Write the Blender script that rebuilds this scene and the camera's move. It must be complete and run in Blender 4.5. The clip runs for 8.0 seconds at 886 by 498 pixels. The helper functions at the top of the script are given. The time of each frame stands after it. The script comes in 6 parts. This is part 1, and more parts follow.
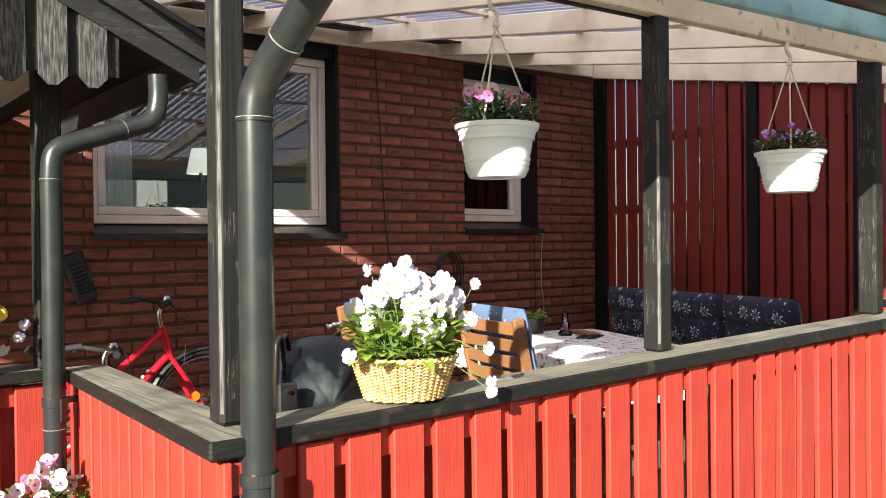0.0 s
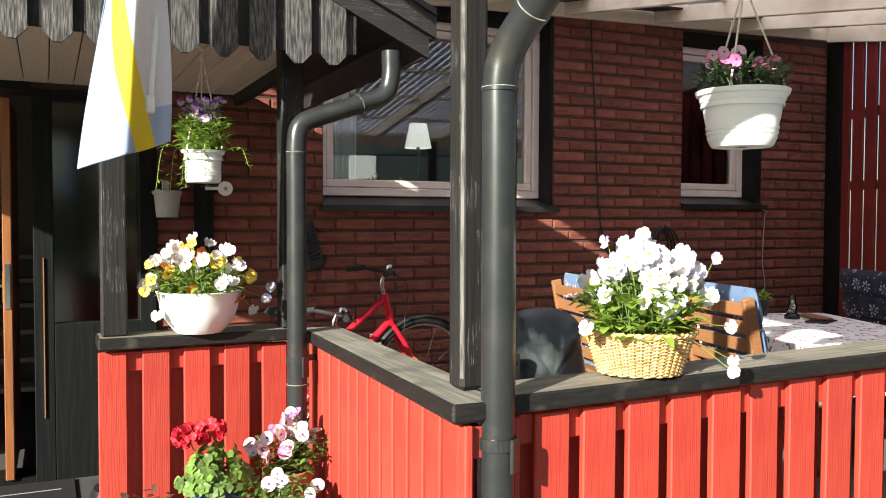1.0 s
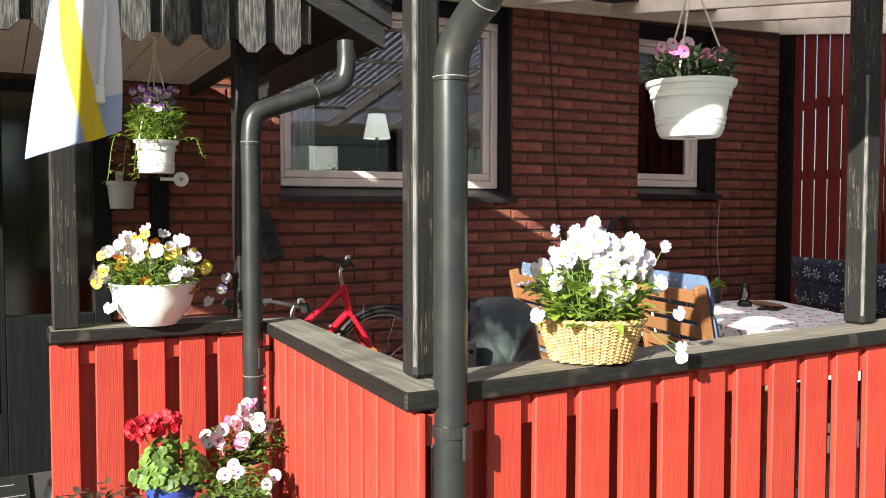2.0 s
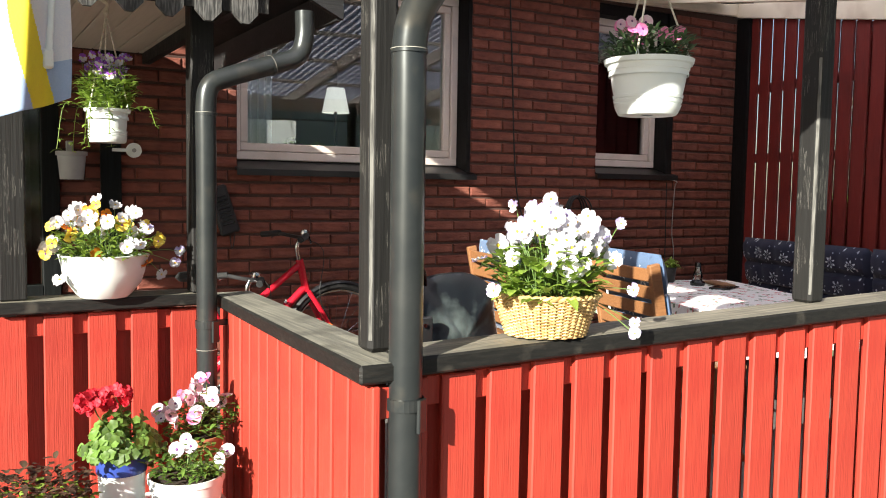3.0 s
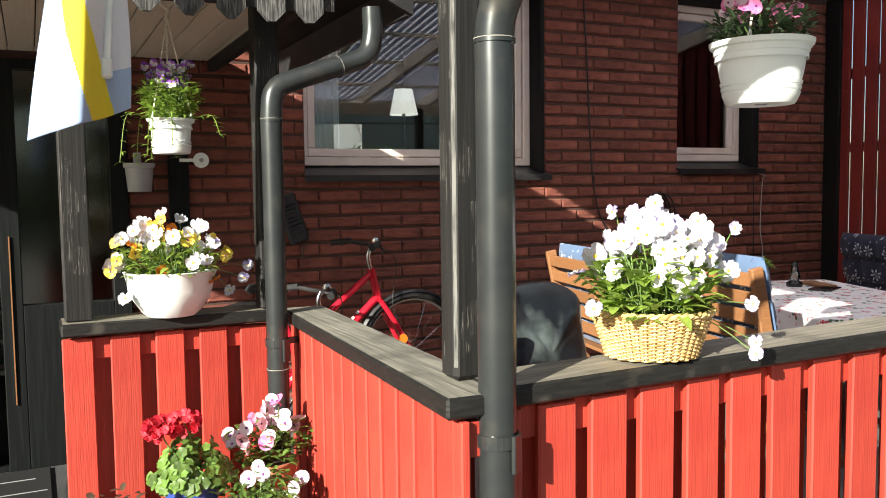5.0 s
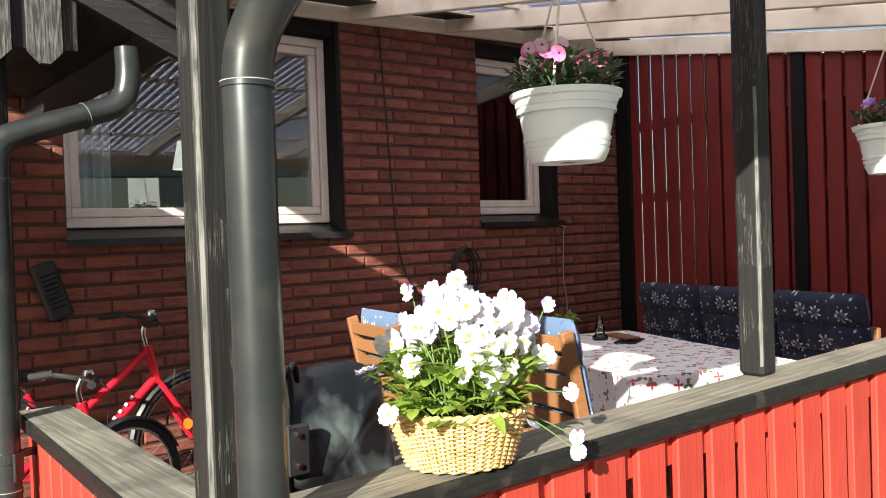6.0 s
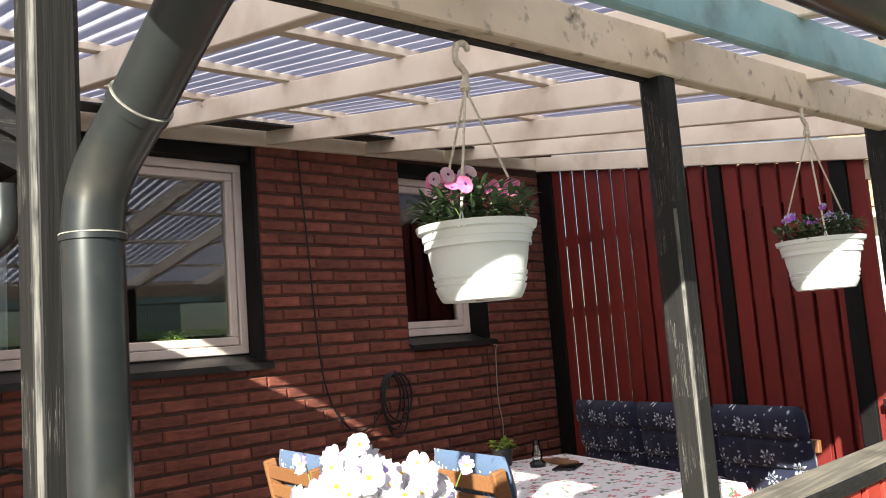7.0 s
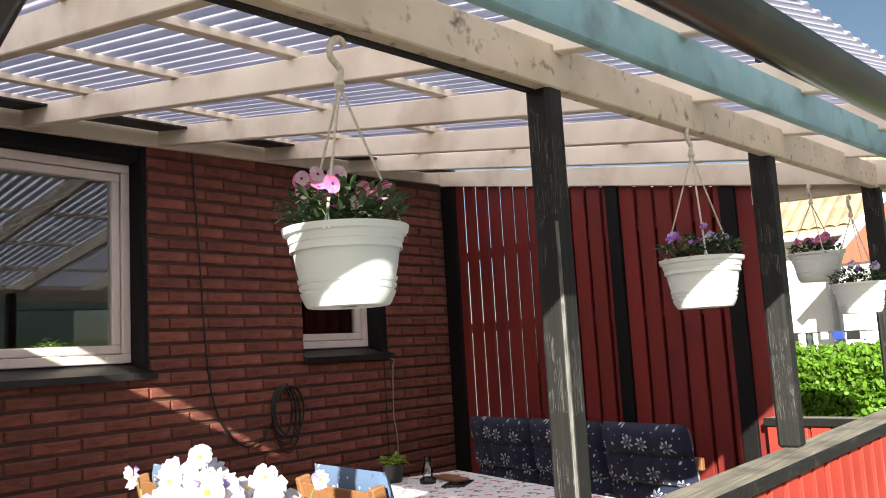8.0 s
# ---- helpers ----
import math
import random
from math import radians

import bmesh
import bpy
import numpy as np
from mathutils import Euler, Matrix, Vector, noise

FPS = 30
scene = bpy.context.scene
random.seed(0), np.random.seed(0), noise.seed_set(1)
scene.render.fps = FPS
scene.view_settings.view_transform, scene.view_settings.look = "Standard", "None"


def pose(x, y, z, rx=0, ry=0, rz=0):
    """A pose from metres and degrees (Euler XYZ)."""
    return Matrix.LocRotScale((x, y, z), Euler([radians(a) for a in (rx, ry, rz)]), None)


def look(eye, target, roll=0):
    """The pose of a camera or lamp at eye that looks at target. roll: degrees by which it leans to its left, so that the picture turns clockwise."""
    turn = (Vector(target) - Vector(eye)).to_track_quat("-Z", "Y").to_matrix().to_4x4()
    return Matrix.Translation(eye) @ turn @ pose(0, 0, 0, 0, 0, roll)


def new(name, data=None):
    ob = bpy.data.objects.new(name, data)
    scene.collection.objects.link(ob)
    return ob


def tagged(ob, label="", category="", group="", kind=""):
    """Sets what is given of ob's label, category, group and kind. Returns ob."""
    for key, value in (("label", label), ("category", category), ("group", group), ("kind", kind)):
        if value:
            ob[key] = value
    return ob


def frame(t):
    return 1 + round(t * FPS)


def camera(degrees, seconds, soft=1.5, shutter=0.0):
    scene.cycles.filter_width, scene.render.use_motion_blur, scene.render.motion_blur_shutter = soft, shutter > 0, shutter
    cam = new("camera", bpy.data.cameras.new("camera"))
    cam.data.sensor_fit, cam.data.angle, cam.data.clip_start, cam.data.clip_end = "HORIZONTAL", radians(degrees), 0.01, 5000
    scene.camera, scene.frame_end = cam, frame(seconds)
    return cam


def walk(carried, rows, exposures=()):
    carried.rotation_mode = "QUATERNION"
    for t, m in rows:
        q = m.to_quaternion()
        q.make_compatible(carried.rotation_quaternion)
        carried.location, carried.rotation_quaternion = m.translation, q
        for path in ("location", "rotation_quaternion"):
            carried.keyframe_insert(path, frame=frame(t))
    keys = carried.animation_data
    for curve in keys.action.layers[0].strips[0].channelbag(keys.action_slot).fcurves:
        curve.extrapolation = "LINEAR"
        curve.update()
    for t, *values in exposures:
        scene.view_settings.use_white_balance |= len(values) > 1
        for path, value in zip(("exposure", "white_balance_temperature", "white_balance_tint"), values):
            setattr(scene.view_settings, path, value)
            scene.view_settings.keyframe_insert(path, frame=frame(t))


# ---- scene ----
cam = camera(55.9, 8.0, soft=1.0)

PATH = [
    (0, (0.639, 0.659, 1.451), (1.893, 2.217, 1.435), -0.6),
    (0.5, (0.597, 0.702, 1.44), (1.649, 2.403, 1.405), 0.2),
    (1, (0.56, 0.724, 1.437), (1.416, 2.53, 1.365), 0.2),
    (1.5, (0.568, 0.701, 1.437), (1.446, 2.496, 1.363), -0.1),
    (3, (0.584, 0.704, 1.423), (1.604, 2.418, 1.278), 0.9),
    (3.5, (0.574, 0.753, 1.423), (1.437, 2.55, 1.257), 0.7),
    (4, (0.534, 0.77, 1.432), (1.286, 2.615, 1.267), -0.1),
    (5.5, (0.774, 1.064, 1.452), (1.825, 2.763, 1.345), -1.2),
    (6, (0.902, 1.2, 1.491), (2.163, 2.752, 1.453), -2.0),
    (6.5, (0.98, 1.255, 1.548), (2.344, 2.715, 1.646), -3.8),
    (7, (1.071, 1.294, 1.56), (2.449, 2.726, 1.782), -4.4),
    (7.5, (1.137, 1.285, 1.545), (2.593, 2.631, 1.81), -3.9),
    (8, (1.18, 1.282, 1.54), (2.701, 2.556, 1.786), -3.3),
]
walk(cam, [(t, look(eye, target, roll)) for t, eye, target, roll in PATH])

# ---- world, sun, exposure ----
SUN = Vector((1.8, 1.0, -0.88)).normalized()
world = bpy.data.worlds.new("world")
scene.world = world
world.use_nodes = True
wt = world.node_tree
wt.nodes.clear()
sky = wt.nodes.new("ShaderNodeTexSky")
sky.sky_type = "NISHITA"
sky.sun_disc = False
sky.sun_elevation = math.asin(-SUN.z)
sky.sun_rotation = math.atan2(-SUN.x, -SUN.y)
bg = wt.nodes.new("ShaderNodeBackground")
bg.inputs["Strength"].default_value = 0.036
wo = wt.nodes.new("ShaderNodeOutputWorld")
wt.links.new(sky.outputs[0], bg.inputs[0])
wt.links.new(bg.outputs[0], wo.inputs[0])
sun_data = bpy.data.lights.new("sun", "SUN")
sun_data.energy = 5.0
scene.view_settings.exposure = 1.5
sun_data.angle = radians(0.53)
sun_data.color = (1.0, 0.955, 0.845)
sun = new("sun", sun_data)
sun.matrix_world = look((-9, -6, 8), Vector((-9, -6, 8)) + SUN)


# ---- materials ----
def mat(name, color, rough=0.6, metal=0.0, vary=0.0, grain=None, bump=0.0, bump_scale=40.0, stretch=(1, 1, 1),
        spot=None, spot_scale=3.0, spot_amount=0.5, spec=0.5, per="object", sheen=0.0, trans=0.0):
    """A painted, stained or plain surface: a base colour, a fine grain, broad stains and a fine relief."""
    m = bpy.data.materials.new(name)
    m.use_nodes = True
    nt = m.node_tree
    n, l = nt.nodes, nt.links
    b = n["Principled BSDF"]
    b.inputs["Roughness"].default_value = rough
    b.inputs["Metallic"].default_value = metal
    b.inputs["Specular IOR Level"].default_value = spec
    if sheen:
        b.inputs["Sheen Weight"].default_value = sheen
    tc = n.new("ShaderNodeTexCoord")
    mp = n.new("ShaderNodeMapping")
    mp.inputs["Scale"].default_value = stretch
    l.new(tc.outputs["Object"], mp.inputs["Vector"])
    src = n.new("ShaderNodeRGB")
    src.outputs[0].default_value = (*color, 1)
    out = src.outputs[0]

    def blend(factor, other, mode="MIX"):
        nonlocal out
        mx = n.new("ShaderNodeMix")
        mx.data_type, mx.blend_type = "RGBA", mode
        l.new(factor, mx.inputs[0])
        l.new(out, mx.inputs[6])
        mx.inputs[7].default_value = (*other, 1)
        out = mx.outputs[2]

    def noise_tex(scale, detail, lo, hi, vector=None):
        t = n.new("ShaderNodeTexNoise")
        t.inputs["Scale"].default_value = scale
        t.inputs["Detail"].default_value = detail
        l.new(vector or mp.outputs[0], t.inputs["Vector"])
        r = n.new("ShaderNodeMapRange")
        r.inputs[1].default_value, r.inputs[2].default_value = lo, hi
        l.new(t.outputs[0], r.inputs[0])
        return r.outputs[0], t.outputs[0]

    if grain:
        f, raw = noise_tex(bump_scale, 6, 0.42, 0.72)
        blend(f, grain)
    if spot:
        f, raw = noise_tex(spot_scale, 5, 0.62 - 0.25 * spot_amount, 0.75, tc.outputs["Object"])
        blend(f, spot)
    if vary:
        oi = n.new("ShaderNodeObjectInfo") if per == "object" else n.new("ShaderNodeNewGeometry")
        r = n.new("ShaderNodeMapRange")
        r.inputs[3].default_value, r.inputs[4].default_value = 1 - vary, 1 + vary
        l.new(oi.outputs["Random" if per == "object" else "Random Per Island"], r.inputs[0])
        hs = n.new("ShaderNodeHueSaturation")
        l.new(r.outputs[0], hs.inputs["Value"])
        l.new(out, hs.inputs["Color"])
        out = hs.outputs[0]
    l.new(out, b.inputs["Base Color"])
    if bump:
        f, raw = noise_tex(bump_scale, 8, 0, 1)
        bp = n.new("ShaderNodeBump")
        bp.inputs["Strength"].default_value = bump
        bp.inputs["Distance"].default_value = 0.004
        l.new(raw, bp.inputs["Height"])
        l.new(bp.outputs[0], b.inputs["Normal"])
    if trans:
        tr = n.new("ShaderNodeBsdfTranslucent")
        l.new(out, tr.inputs[0])
        ms = n.new("ShaderNodeMixShader")
        ms.inputs[0].default_value = trans
        l.new(b.outputs[0], ms.inputs[1])
        l.new(tr.outputs[0], ms.inputs[2])
        l.new(ms.outputs[0], n["Material Output"].inputs[0])
    return m


def cracked(name, color, crack, amount, axis=2, rough=0.6):
    """Stained wood with long pale cracks along the grain."""
    st = [26, 26, 26]
    st[axis] = 0.9
    m = mat(name, color, rough, grain=tuple(c * 1.45 for c in color), bump=0.7, bump_scale=3.0, stretch=tuple(st),
            spot=tuple(c * 1.3 for c in color), spot_scale=2.2)
    n, l = m.node_tree.nodes, m.node_tree.links
    b = n["Principled BSDF"]
    old = b.inputs["Base Color"].links[0].from_socket
    tc = n.new("ShaderNodeTexCoord")
    mp = n.new("ShaderNodeMapping")
    st = [210, 210, 210]
    st[axis] = 3.2
    mp.inputs["Scale"].default_value = st
    l.new(tc.outputs["Object"], mp.inputs[0])
    v = n.new("ShaderNodeTexNoise")
    v.inputs["Scale"].default_value = 1.0
    v.inputs["Detail"].default_value = 3
    l.new(mp.outputs[0], v.inputs["Vector"])
    d = n.new("ShaderNodeMath")
    d.operation = "SUBTRACT"
    d.inputs[1].default_value = 0.5
    l.new(v.outputs[0], d.inputs[0])
    ab = n.new("ShaderNodeMath")
    ab.operation = "ABSOLUTE"
    l.new(d.outputs[0], ab.inputs[0])
    lt = n.new("ShaderNodeMath")
    lt.operation = "LESS_THAN"
    lt.inputs[1].default_value = amount * 0.6
    l.new(ab.outputs[0], lt.inputs[0])
    pn = n.new("ShaderNodeTexNoise")
    pn.inputs["Scale"].default_value = 7
    l.new(tc.outputs["Object"], pn.inputs["Vector"])
    gt = n.new("ShaderNodeMath")
    gt.operation = "GREATER_THAN"
    gt.inputs[1].default_value = 0.53
    l.new(pn.outputs[0], gt.inputs[0])
    mu = n.new("ShaderNodeMath")
    mu.operation = "MULTIPLY"
    l.new(lt.outputs[0], mu.inputs[0])
    l.new(gt.outputs[0], mu.inputs[1])
    mx = n.new("ShaderNodeMix")
    mx.data_type = "RGBA"
    l.new(mu.outputs[0], mx.inputs[0])
    l.new(old, mx.inputs[6])
    mx.inputs[7].default_value = (*crack, 1)
    l.new(mx.outputs[2], b.inputs["Base Color"])
    return m


M = {}
M["brick"] = mat("brick", (0.165, 0.047, 0.029), 0.85, vary=0.22, grain=(0.105, 0.03, 0.02), bump=0.9, bump_scale=38,
                 spot=(0.21, 0.07, 0.044), spot_scale=7)
M["brick_rest"] = mat("brick_rest", (0.165, 0.047, 0.029), 0.85, vary=0.22, grain=(0.105, 0.03, 0.02), bump=0.9, bump_scale=38,
                      spot=(0.21, 0.07, 0.044), spot_scale=7, per="island")
M["mortar"] = mat("mortar", (0.065, 0.032, 0.024), 0.95, grain=(0.045, 0.024, 0.018), bump=0.8, bump_scale=60)
for k in ("brick", "brick_rest"):
    for node in M[k].node_tree.nodes:
        if node.type == "BUMP":
            node.inputs["Distance"].default_value = 0.02
        if node.type == "MAPPING":
            node.inputs["Scale"].default_value = (0.28, 1.0, 0.75)
M["red"] = mat("red_paint", (0.385, 0.041, 0.023), 0.62, vary=0.09, grain=(0.32, 0.031, 0.018), bump=0.35, bump_scale=5,
               stretch=(40, 40, 1.2), spot=(0.34, 0.026, 0.017), spot_scale=4)
# Darker end-wall red; part of its depth is shade put into the colour.
M["red_dark_shaded"] = mat("dark_red_paint_shaded", (0.175, 0.0135, 0.0095), 0.7, vary=0.12, grain=(0.135, 0.011, 0.008), bump=0.45, bump_scale=5,
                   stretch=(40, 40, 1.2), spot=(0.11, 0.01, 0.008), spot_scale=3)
M["black_wood"] = cracked("black_stained_wood", (0.0125, 0.0122, 0.0115), (0.13, 0.125, 0.11), 0.016, 2)
M["black_wood"].node_tree.nodes["Principled BSDF"].inputs["Specular IOR Level"].default_value = 0.25
# Pale colour for sun on the chamfered post edges, painted in.
M["sunlit"] = mat("worn_edge", (0.15, 0.147, 0.132), 0.8, grain=(0.03, 0.029, 0.026), bump=0.6, bump_scale=3, stretch=(60, 60, 5),
                spot=(0.025, 0.024, 0.021), spot_scale=11, spot_amount=0.35)
M["barge_wood"] = cracked("barge_wood", (0.010, 0.010, 0.0105), (0.12, 0.115, 0.10), 0.010, 0)
M["valance_wood"] = mat("valance_wood", (0.025, 0.025, 0.024), 0.8, grain=(0.15, 0.147, 0.14), bump=0.9, bump_scale=2.2,
                        stretch=(60, 60, 7), vary=0.15)
M["rail_x"] = mat("rail_wood", (0.15, 0.138, 0.108), 0.65, grain=(0.30, 0.27, 0.205), bump=0.8, bump_scale=2.5,
                  stretch=(1.2, 30, 30), spot=(0.07, 0.064, 0.05), spot_scale=6, spot_amount=0.5)
M["rail_y"] = mat("rail_wood_side", (0.15, 0.145, 0.118), 0.65, grain=(0.30, 0.285, 0.225), bump=0.8, bump_scale=2.5,
                  stretch=(30, 1.2, 30), spot=(0.07, 0.067, 0.053), spot_scale=6, spot_amount=0.4)
M["rail_edge"] = mat("rail_edge_stain", (0.0085, 0.0085, 0.0078), 0.55, grain=(0.017, 0.016, 0.014), bump=0.5, bump_scale=4,
                     stretch=(6, 6, 30), spot=(0.045, 0.041, 0.034), spot_scale=13, spot_amount=0.1, spec=0.3)
M["cream"] = mat("cream_paint", (0.77, 0.68, 0.54), 0.55, grain=(0.71, 0.62, 0.48), bump=0.25, bump_scale=6,
                 spot=(0.55, 0.44, 0.33), spot_scale=3.0, vary=0.05)
M["cream_dirty"] = mat("cream_dirty_paint", (0.60, 0.51, 0.37), 0.6, grain=(0.50, 0.42, 0.29), bump=0.3, bump_scale=8,
                       spot=(0.12, 0.10, 0.075), spot_scale=24.0, spot_amount=0.12)
M["teal"] = mat("teal_paint", (0.22, 0.42, 0.44), 0.5, grain=(0.28, 0.47, 0.47), bump=0.3, bump_scale=12,
                spot=(0.12, 0.2, 0.19), spot_scale=8, spot_amount=0.4)
M["pipe"] = mat("pipe_metal", (0.042, 0.048, 0.049), 0.30, metal=0.55, grain=(0.056, 0.061, 0.060), bump=0.05, bump_scale=14,
                spot=(0.085, 0.082, 0.07), spot_scale=9, spot_amount=0.2)
M["seam"] = mat("pale_seam", (0.34, 0.33, 0.28), 0.6, grain=(0.10, 0.10, 0.09), bump=0.3, bump_scale=40)
M["black_metal"] = mat("black_metal", (0.012, 0.012, 0.013), 0.45, spot=(0.03, 0.03, 0.03), spot_scale=6)
M["gutter"] = mat("gutter_metal", (0.018, 0.018, 0.015), 0.3, metal=0.3, spot=(0.035, 0.04, 0.022), spot_scale=5)
M["white_plastic"] = mat("white_plastic", (0.76, 0.81, 0.79), 0.4, spot=(0.72, 0.75, 0.70), spot_scale=9, bump=0.03, bump_scale=50)
M["grey_plastic"] = mat("grey_plastic", (0.35, 0.36, 0.36), 0.5, spot=(0.28, 0.29, 0.29), spot_scale=8)
M["rope"] = mat("rope", (0.68, 0.62, 0.5), 0.9, grain=(0.5, 0.45, 0.35), bump=0.5, bump_scale=120)
M["frame"] = mat("window_frame_paint", (0.66, 0.58, 0.52), 0.45, spot=(0.58, 0.5, 0.45), spot_scale=6, bump=0.05)
M["black_paint"] = mat("black_paint", (0.0055, 0.005, 0.0052), 0.7, spec=0.2, grain=(0.009, 0.0085, 0.0085), bump=0.3, bump_scale=6, stretch=(20, 20, 1))
M["sill"] = mat("sill_metal", (0.02, 0.02, 0.02), 0.4, metal=0.3, spot=(0.035, 0.032, 0.03), spot_scale=8)
M["soil"] = mat("soil", (0.03, 0.02, 0.014), 0.95, grain=(0.06, 0.04, 0.025), bump=1, bump_scale=70)
M["asphalt"] = mat("asphalt", (0.03, 0.03, 0.03), 0.9, grain=(0.07, 0.07, 0.07), bump=0.9, bump_scale=160,
                   spot=(0.075, 0.072, 0.07), spot_scale=1.5)
M["gravel"] = mat("gravel", (0.2, 0.19, 0.17), 0.9, grain=(0.27, 0.25, 0.22), bump=0.9, bump_scale=90, spot=(0.16, 0.15, 0.14), spot_scale=1.2)
M["deck"] = mat("deck_slab", (0.12, 0.115, 0.105), 0.85, grain=(0.16, 0.15, 0.14), bump=0.6, bump_scale=80, spot=(0.1, 0.095, 0.09), spot_scale=2)
M["soffit"] = mat("soffit_paint", (0.62, 0.55, 0.44), 0.55, vary=0.06, grain=(0.56, 0.5, 0.39), bump=0.2, bump_scale=4, stretch=(20, 1, 20))
M["teak"] = mat("oiled_wood", (0.245, 0.115, 0.046), 0.5, vary=0.12, grain=(0.19, 0.08, 0.03), bump=0.4, bump_scale=3, stretch=(4, 40, 40))
M["wicker"] = mat("wicker", (0.66, 0.46, 0.20), 0.5, vary=0.28, grain=(0.42, 0.25, 0.08), bump=0.3, bump_scale=60, per="island")
M["leaf"] = mat("leaf", (0.30, 0.42, 0.075), 0.5, vary=0.45, grain=(0.20, 0.32, 0.05), bump_scale=60, per="island", trans=0.5)
M["leaf_mid"] = mat("mid_leaf", (0.15, 0.26, 0.05), 0.5, vary=0.5, grain=(0.09, 0.17, 0.03), bump_scale=60, per="island", trans=0.4)
M["leaf_dark"] = mat("dark_leaf", (0.08, 0.135, 0.06), 0.5, vary=0.4, grain=(0.025, 0.055, 0.015), bump_scale=60, per="island", trans=0.25)
M["leaf_red"] = mat("reddish_leaf", (0.07, 0.05, 0.03), 0.5, vary=0.5, grain=(0.09, 0.025, 0.02), bump_scale=50, per="island", trans=0.2)
M["stem"] = mat("stem", (0.12, 0.2, 0.05), 0.6, vary=0.2, per="island")
M["petal_white"] = mat("white_petal", (0.80, 0.79, 0.80), 0.6, vary=0.08, grain=(0.70, 0.67, 0.78), bump_scale=60, trans=0.3)
M["petal_lilac"] = mat("lilac_petal", (0.42, 0.34, 0.70), 0.6, vary=0.15, grain=(0.68, 0.63, 0.84), bump_scale=50, trans=0.3)
M["petal_yellow"] = mat("yellow_petal", (0.85, 0.62, 0.06), 0.6, vary=0.1, grain=(0.9, 0.75, 0.2), bump_scale=50, trans=0.3)
M["petal_orange"] = mat("orange_petal", (0.85, 0.30, 0.02), 0.6, vary=0.12, grain=(0.8, 0.2, 0.02), bump_scale=50, trans=0.3)
M["petal_pink"] = mat("pink_petal", (0.76, 0.17, 0.41), 0.6, vary=0.15, grain=(0.82, 0.36, 0.55), bump_scale=50, trans=0.3)
M["petal_blush"] = mat("blush_petal", (0.82, 0.58, 0.68), 0.6, vary=0.1, grain=(0.85, 0.75, 0.8), bump_scale=50, trans=0.3)
M["petal_purple"] = mat("purple_petal", (0.36, 0.10, 0.60), 0.6, vary=0.2, grain=(0.36, 0.1, 0.6), bump_scale=50, trans=0.3)
M["petal_red"] = mat("red_petal", (0.62, 0.015, 0.035), 0.6, vary=0.2, grain=(0.5, 0.01, 0.025), bump_scale=50, trans=0.25)
M["eye_yellow"] = mat("flower_eye", (0.8, 0.55, 0.03), 0.6)
M["eye_dark"] = mat("dark_flower_eye", (0.12, 0.02, 0.15), 0.6)
M["bike_red"] = mat("bicycle_enamel", (0.50, 0.012, 0.028), 0.25, spot=(0.42, 0.01, 0.024), spot_scale=8)
M["rubber"] = mat("rubber", (0.008, 0.008, 0.008), 0.75, grain=(0.014, 0.014, 0.014), bump=0.4, bump_scale=90)
M["chrome"] = mat("chrome", (0.6, 0.6, 0.6), 0.2, metal=1.0, spot=(0.4, 0.4, 0.4), spot_scale=10)
M["orange_plastic"] = mat("orange_reflector", (0.8, 0.2, 0.02), 0.3)
# Pale spots imitate the sunlit zones of the dark cover.
M["dark_tarp_sunlit"] = mat("dark_tarp_sunlit", (0.008, 0.009, 0.011), 0.3, grain=(0.013, 0.016, 0.018), bump=0.5, bump_scale=9, spot=(0.17, 0.21, 0.20), spot_scale=5, spot_amount=0.6)
M["hedge"] = mat("hedge_leaf", (0.13, 0.27, 0.02), 0.55, vary=0.45, per="island", trans=0.35)
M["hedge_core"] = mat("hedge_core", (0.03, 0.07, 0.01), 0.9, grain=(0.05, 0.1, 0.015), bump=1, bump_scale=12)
M["white_wall"] = mat("white_render", (0.78, 0.76, 0.72), 0.85, grain=(0.72, 0.7, 0.66), bump=0.4, bump_scale=20, spot=(0.66, 0.64, 0.6), spot_scale=1)
M["roof_tile"] = mat("tan_roof_tile", (0.46, 0.34, 0.22), 0.8, vary=0.2, grain=(0.36, 0.26, 0.16), bump=0.5, bump_scale=12, per="island")
M["gable_red"] = mat("gable_red", (0.5, 0.11, 0.06), 0.7, grain=(0.42, 0.08, 0.045), bump=0.3, bump_scale=3, stretch=(1, 20, 1))
M["dark_room"] = mat("interior_wall", (0.22, 0.19, 0.16), 0.8, grain=(0.18, 0.16, 0.13), bump=0.1)
M["door_wood"] = mat("door_wood", (0.26, 0.10, 0.035), 0.4, grain=(0.18, 0.065, 0.022), bump=0.3, bump_scale=3, stretch=(30, 30, 1.5))
M["door_dark"] = mat("door_dark_paint", (0.005, 0.006, 0.006), 0.6, spec=0.15, grain=(0.009, 0.011, 0.011), bump=0.2, bump_scale=4, stretch=(20, 20, 1))
M["brass"] = mat("brass", (0.7, 0.5, 0.2), 0.3, metal=1.0)
M["tread"] = mat("stair_tread", (0.3, 0.27, 0.24), 0.6, grain=(0.24, 0.22, 0.19), bump=0.2)
M["flag_blue"] = mat("pale_blue_cloth", (0.40, 0.52, 0.72), 0.85, grain=(0.45, 0.56, 0.75), bump=0.2, bump_scale=200, trans=0.35)
M["flag_yellow"] = mat("yellow_cloth", (0.82, 0.72, 0.05), 0.85, grain=(0.78, 0.66, 0.06), bump=0.2, bump_scale=200, trans=0.35)
M["flag_white"] = mat("white_cloth", (0.78, 0.80, 0.84), 0.85, grain=(0.72, 0.75, 0.82), bump=0.2, bump_scale=200, trans=0.35)
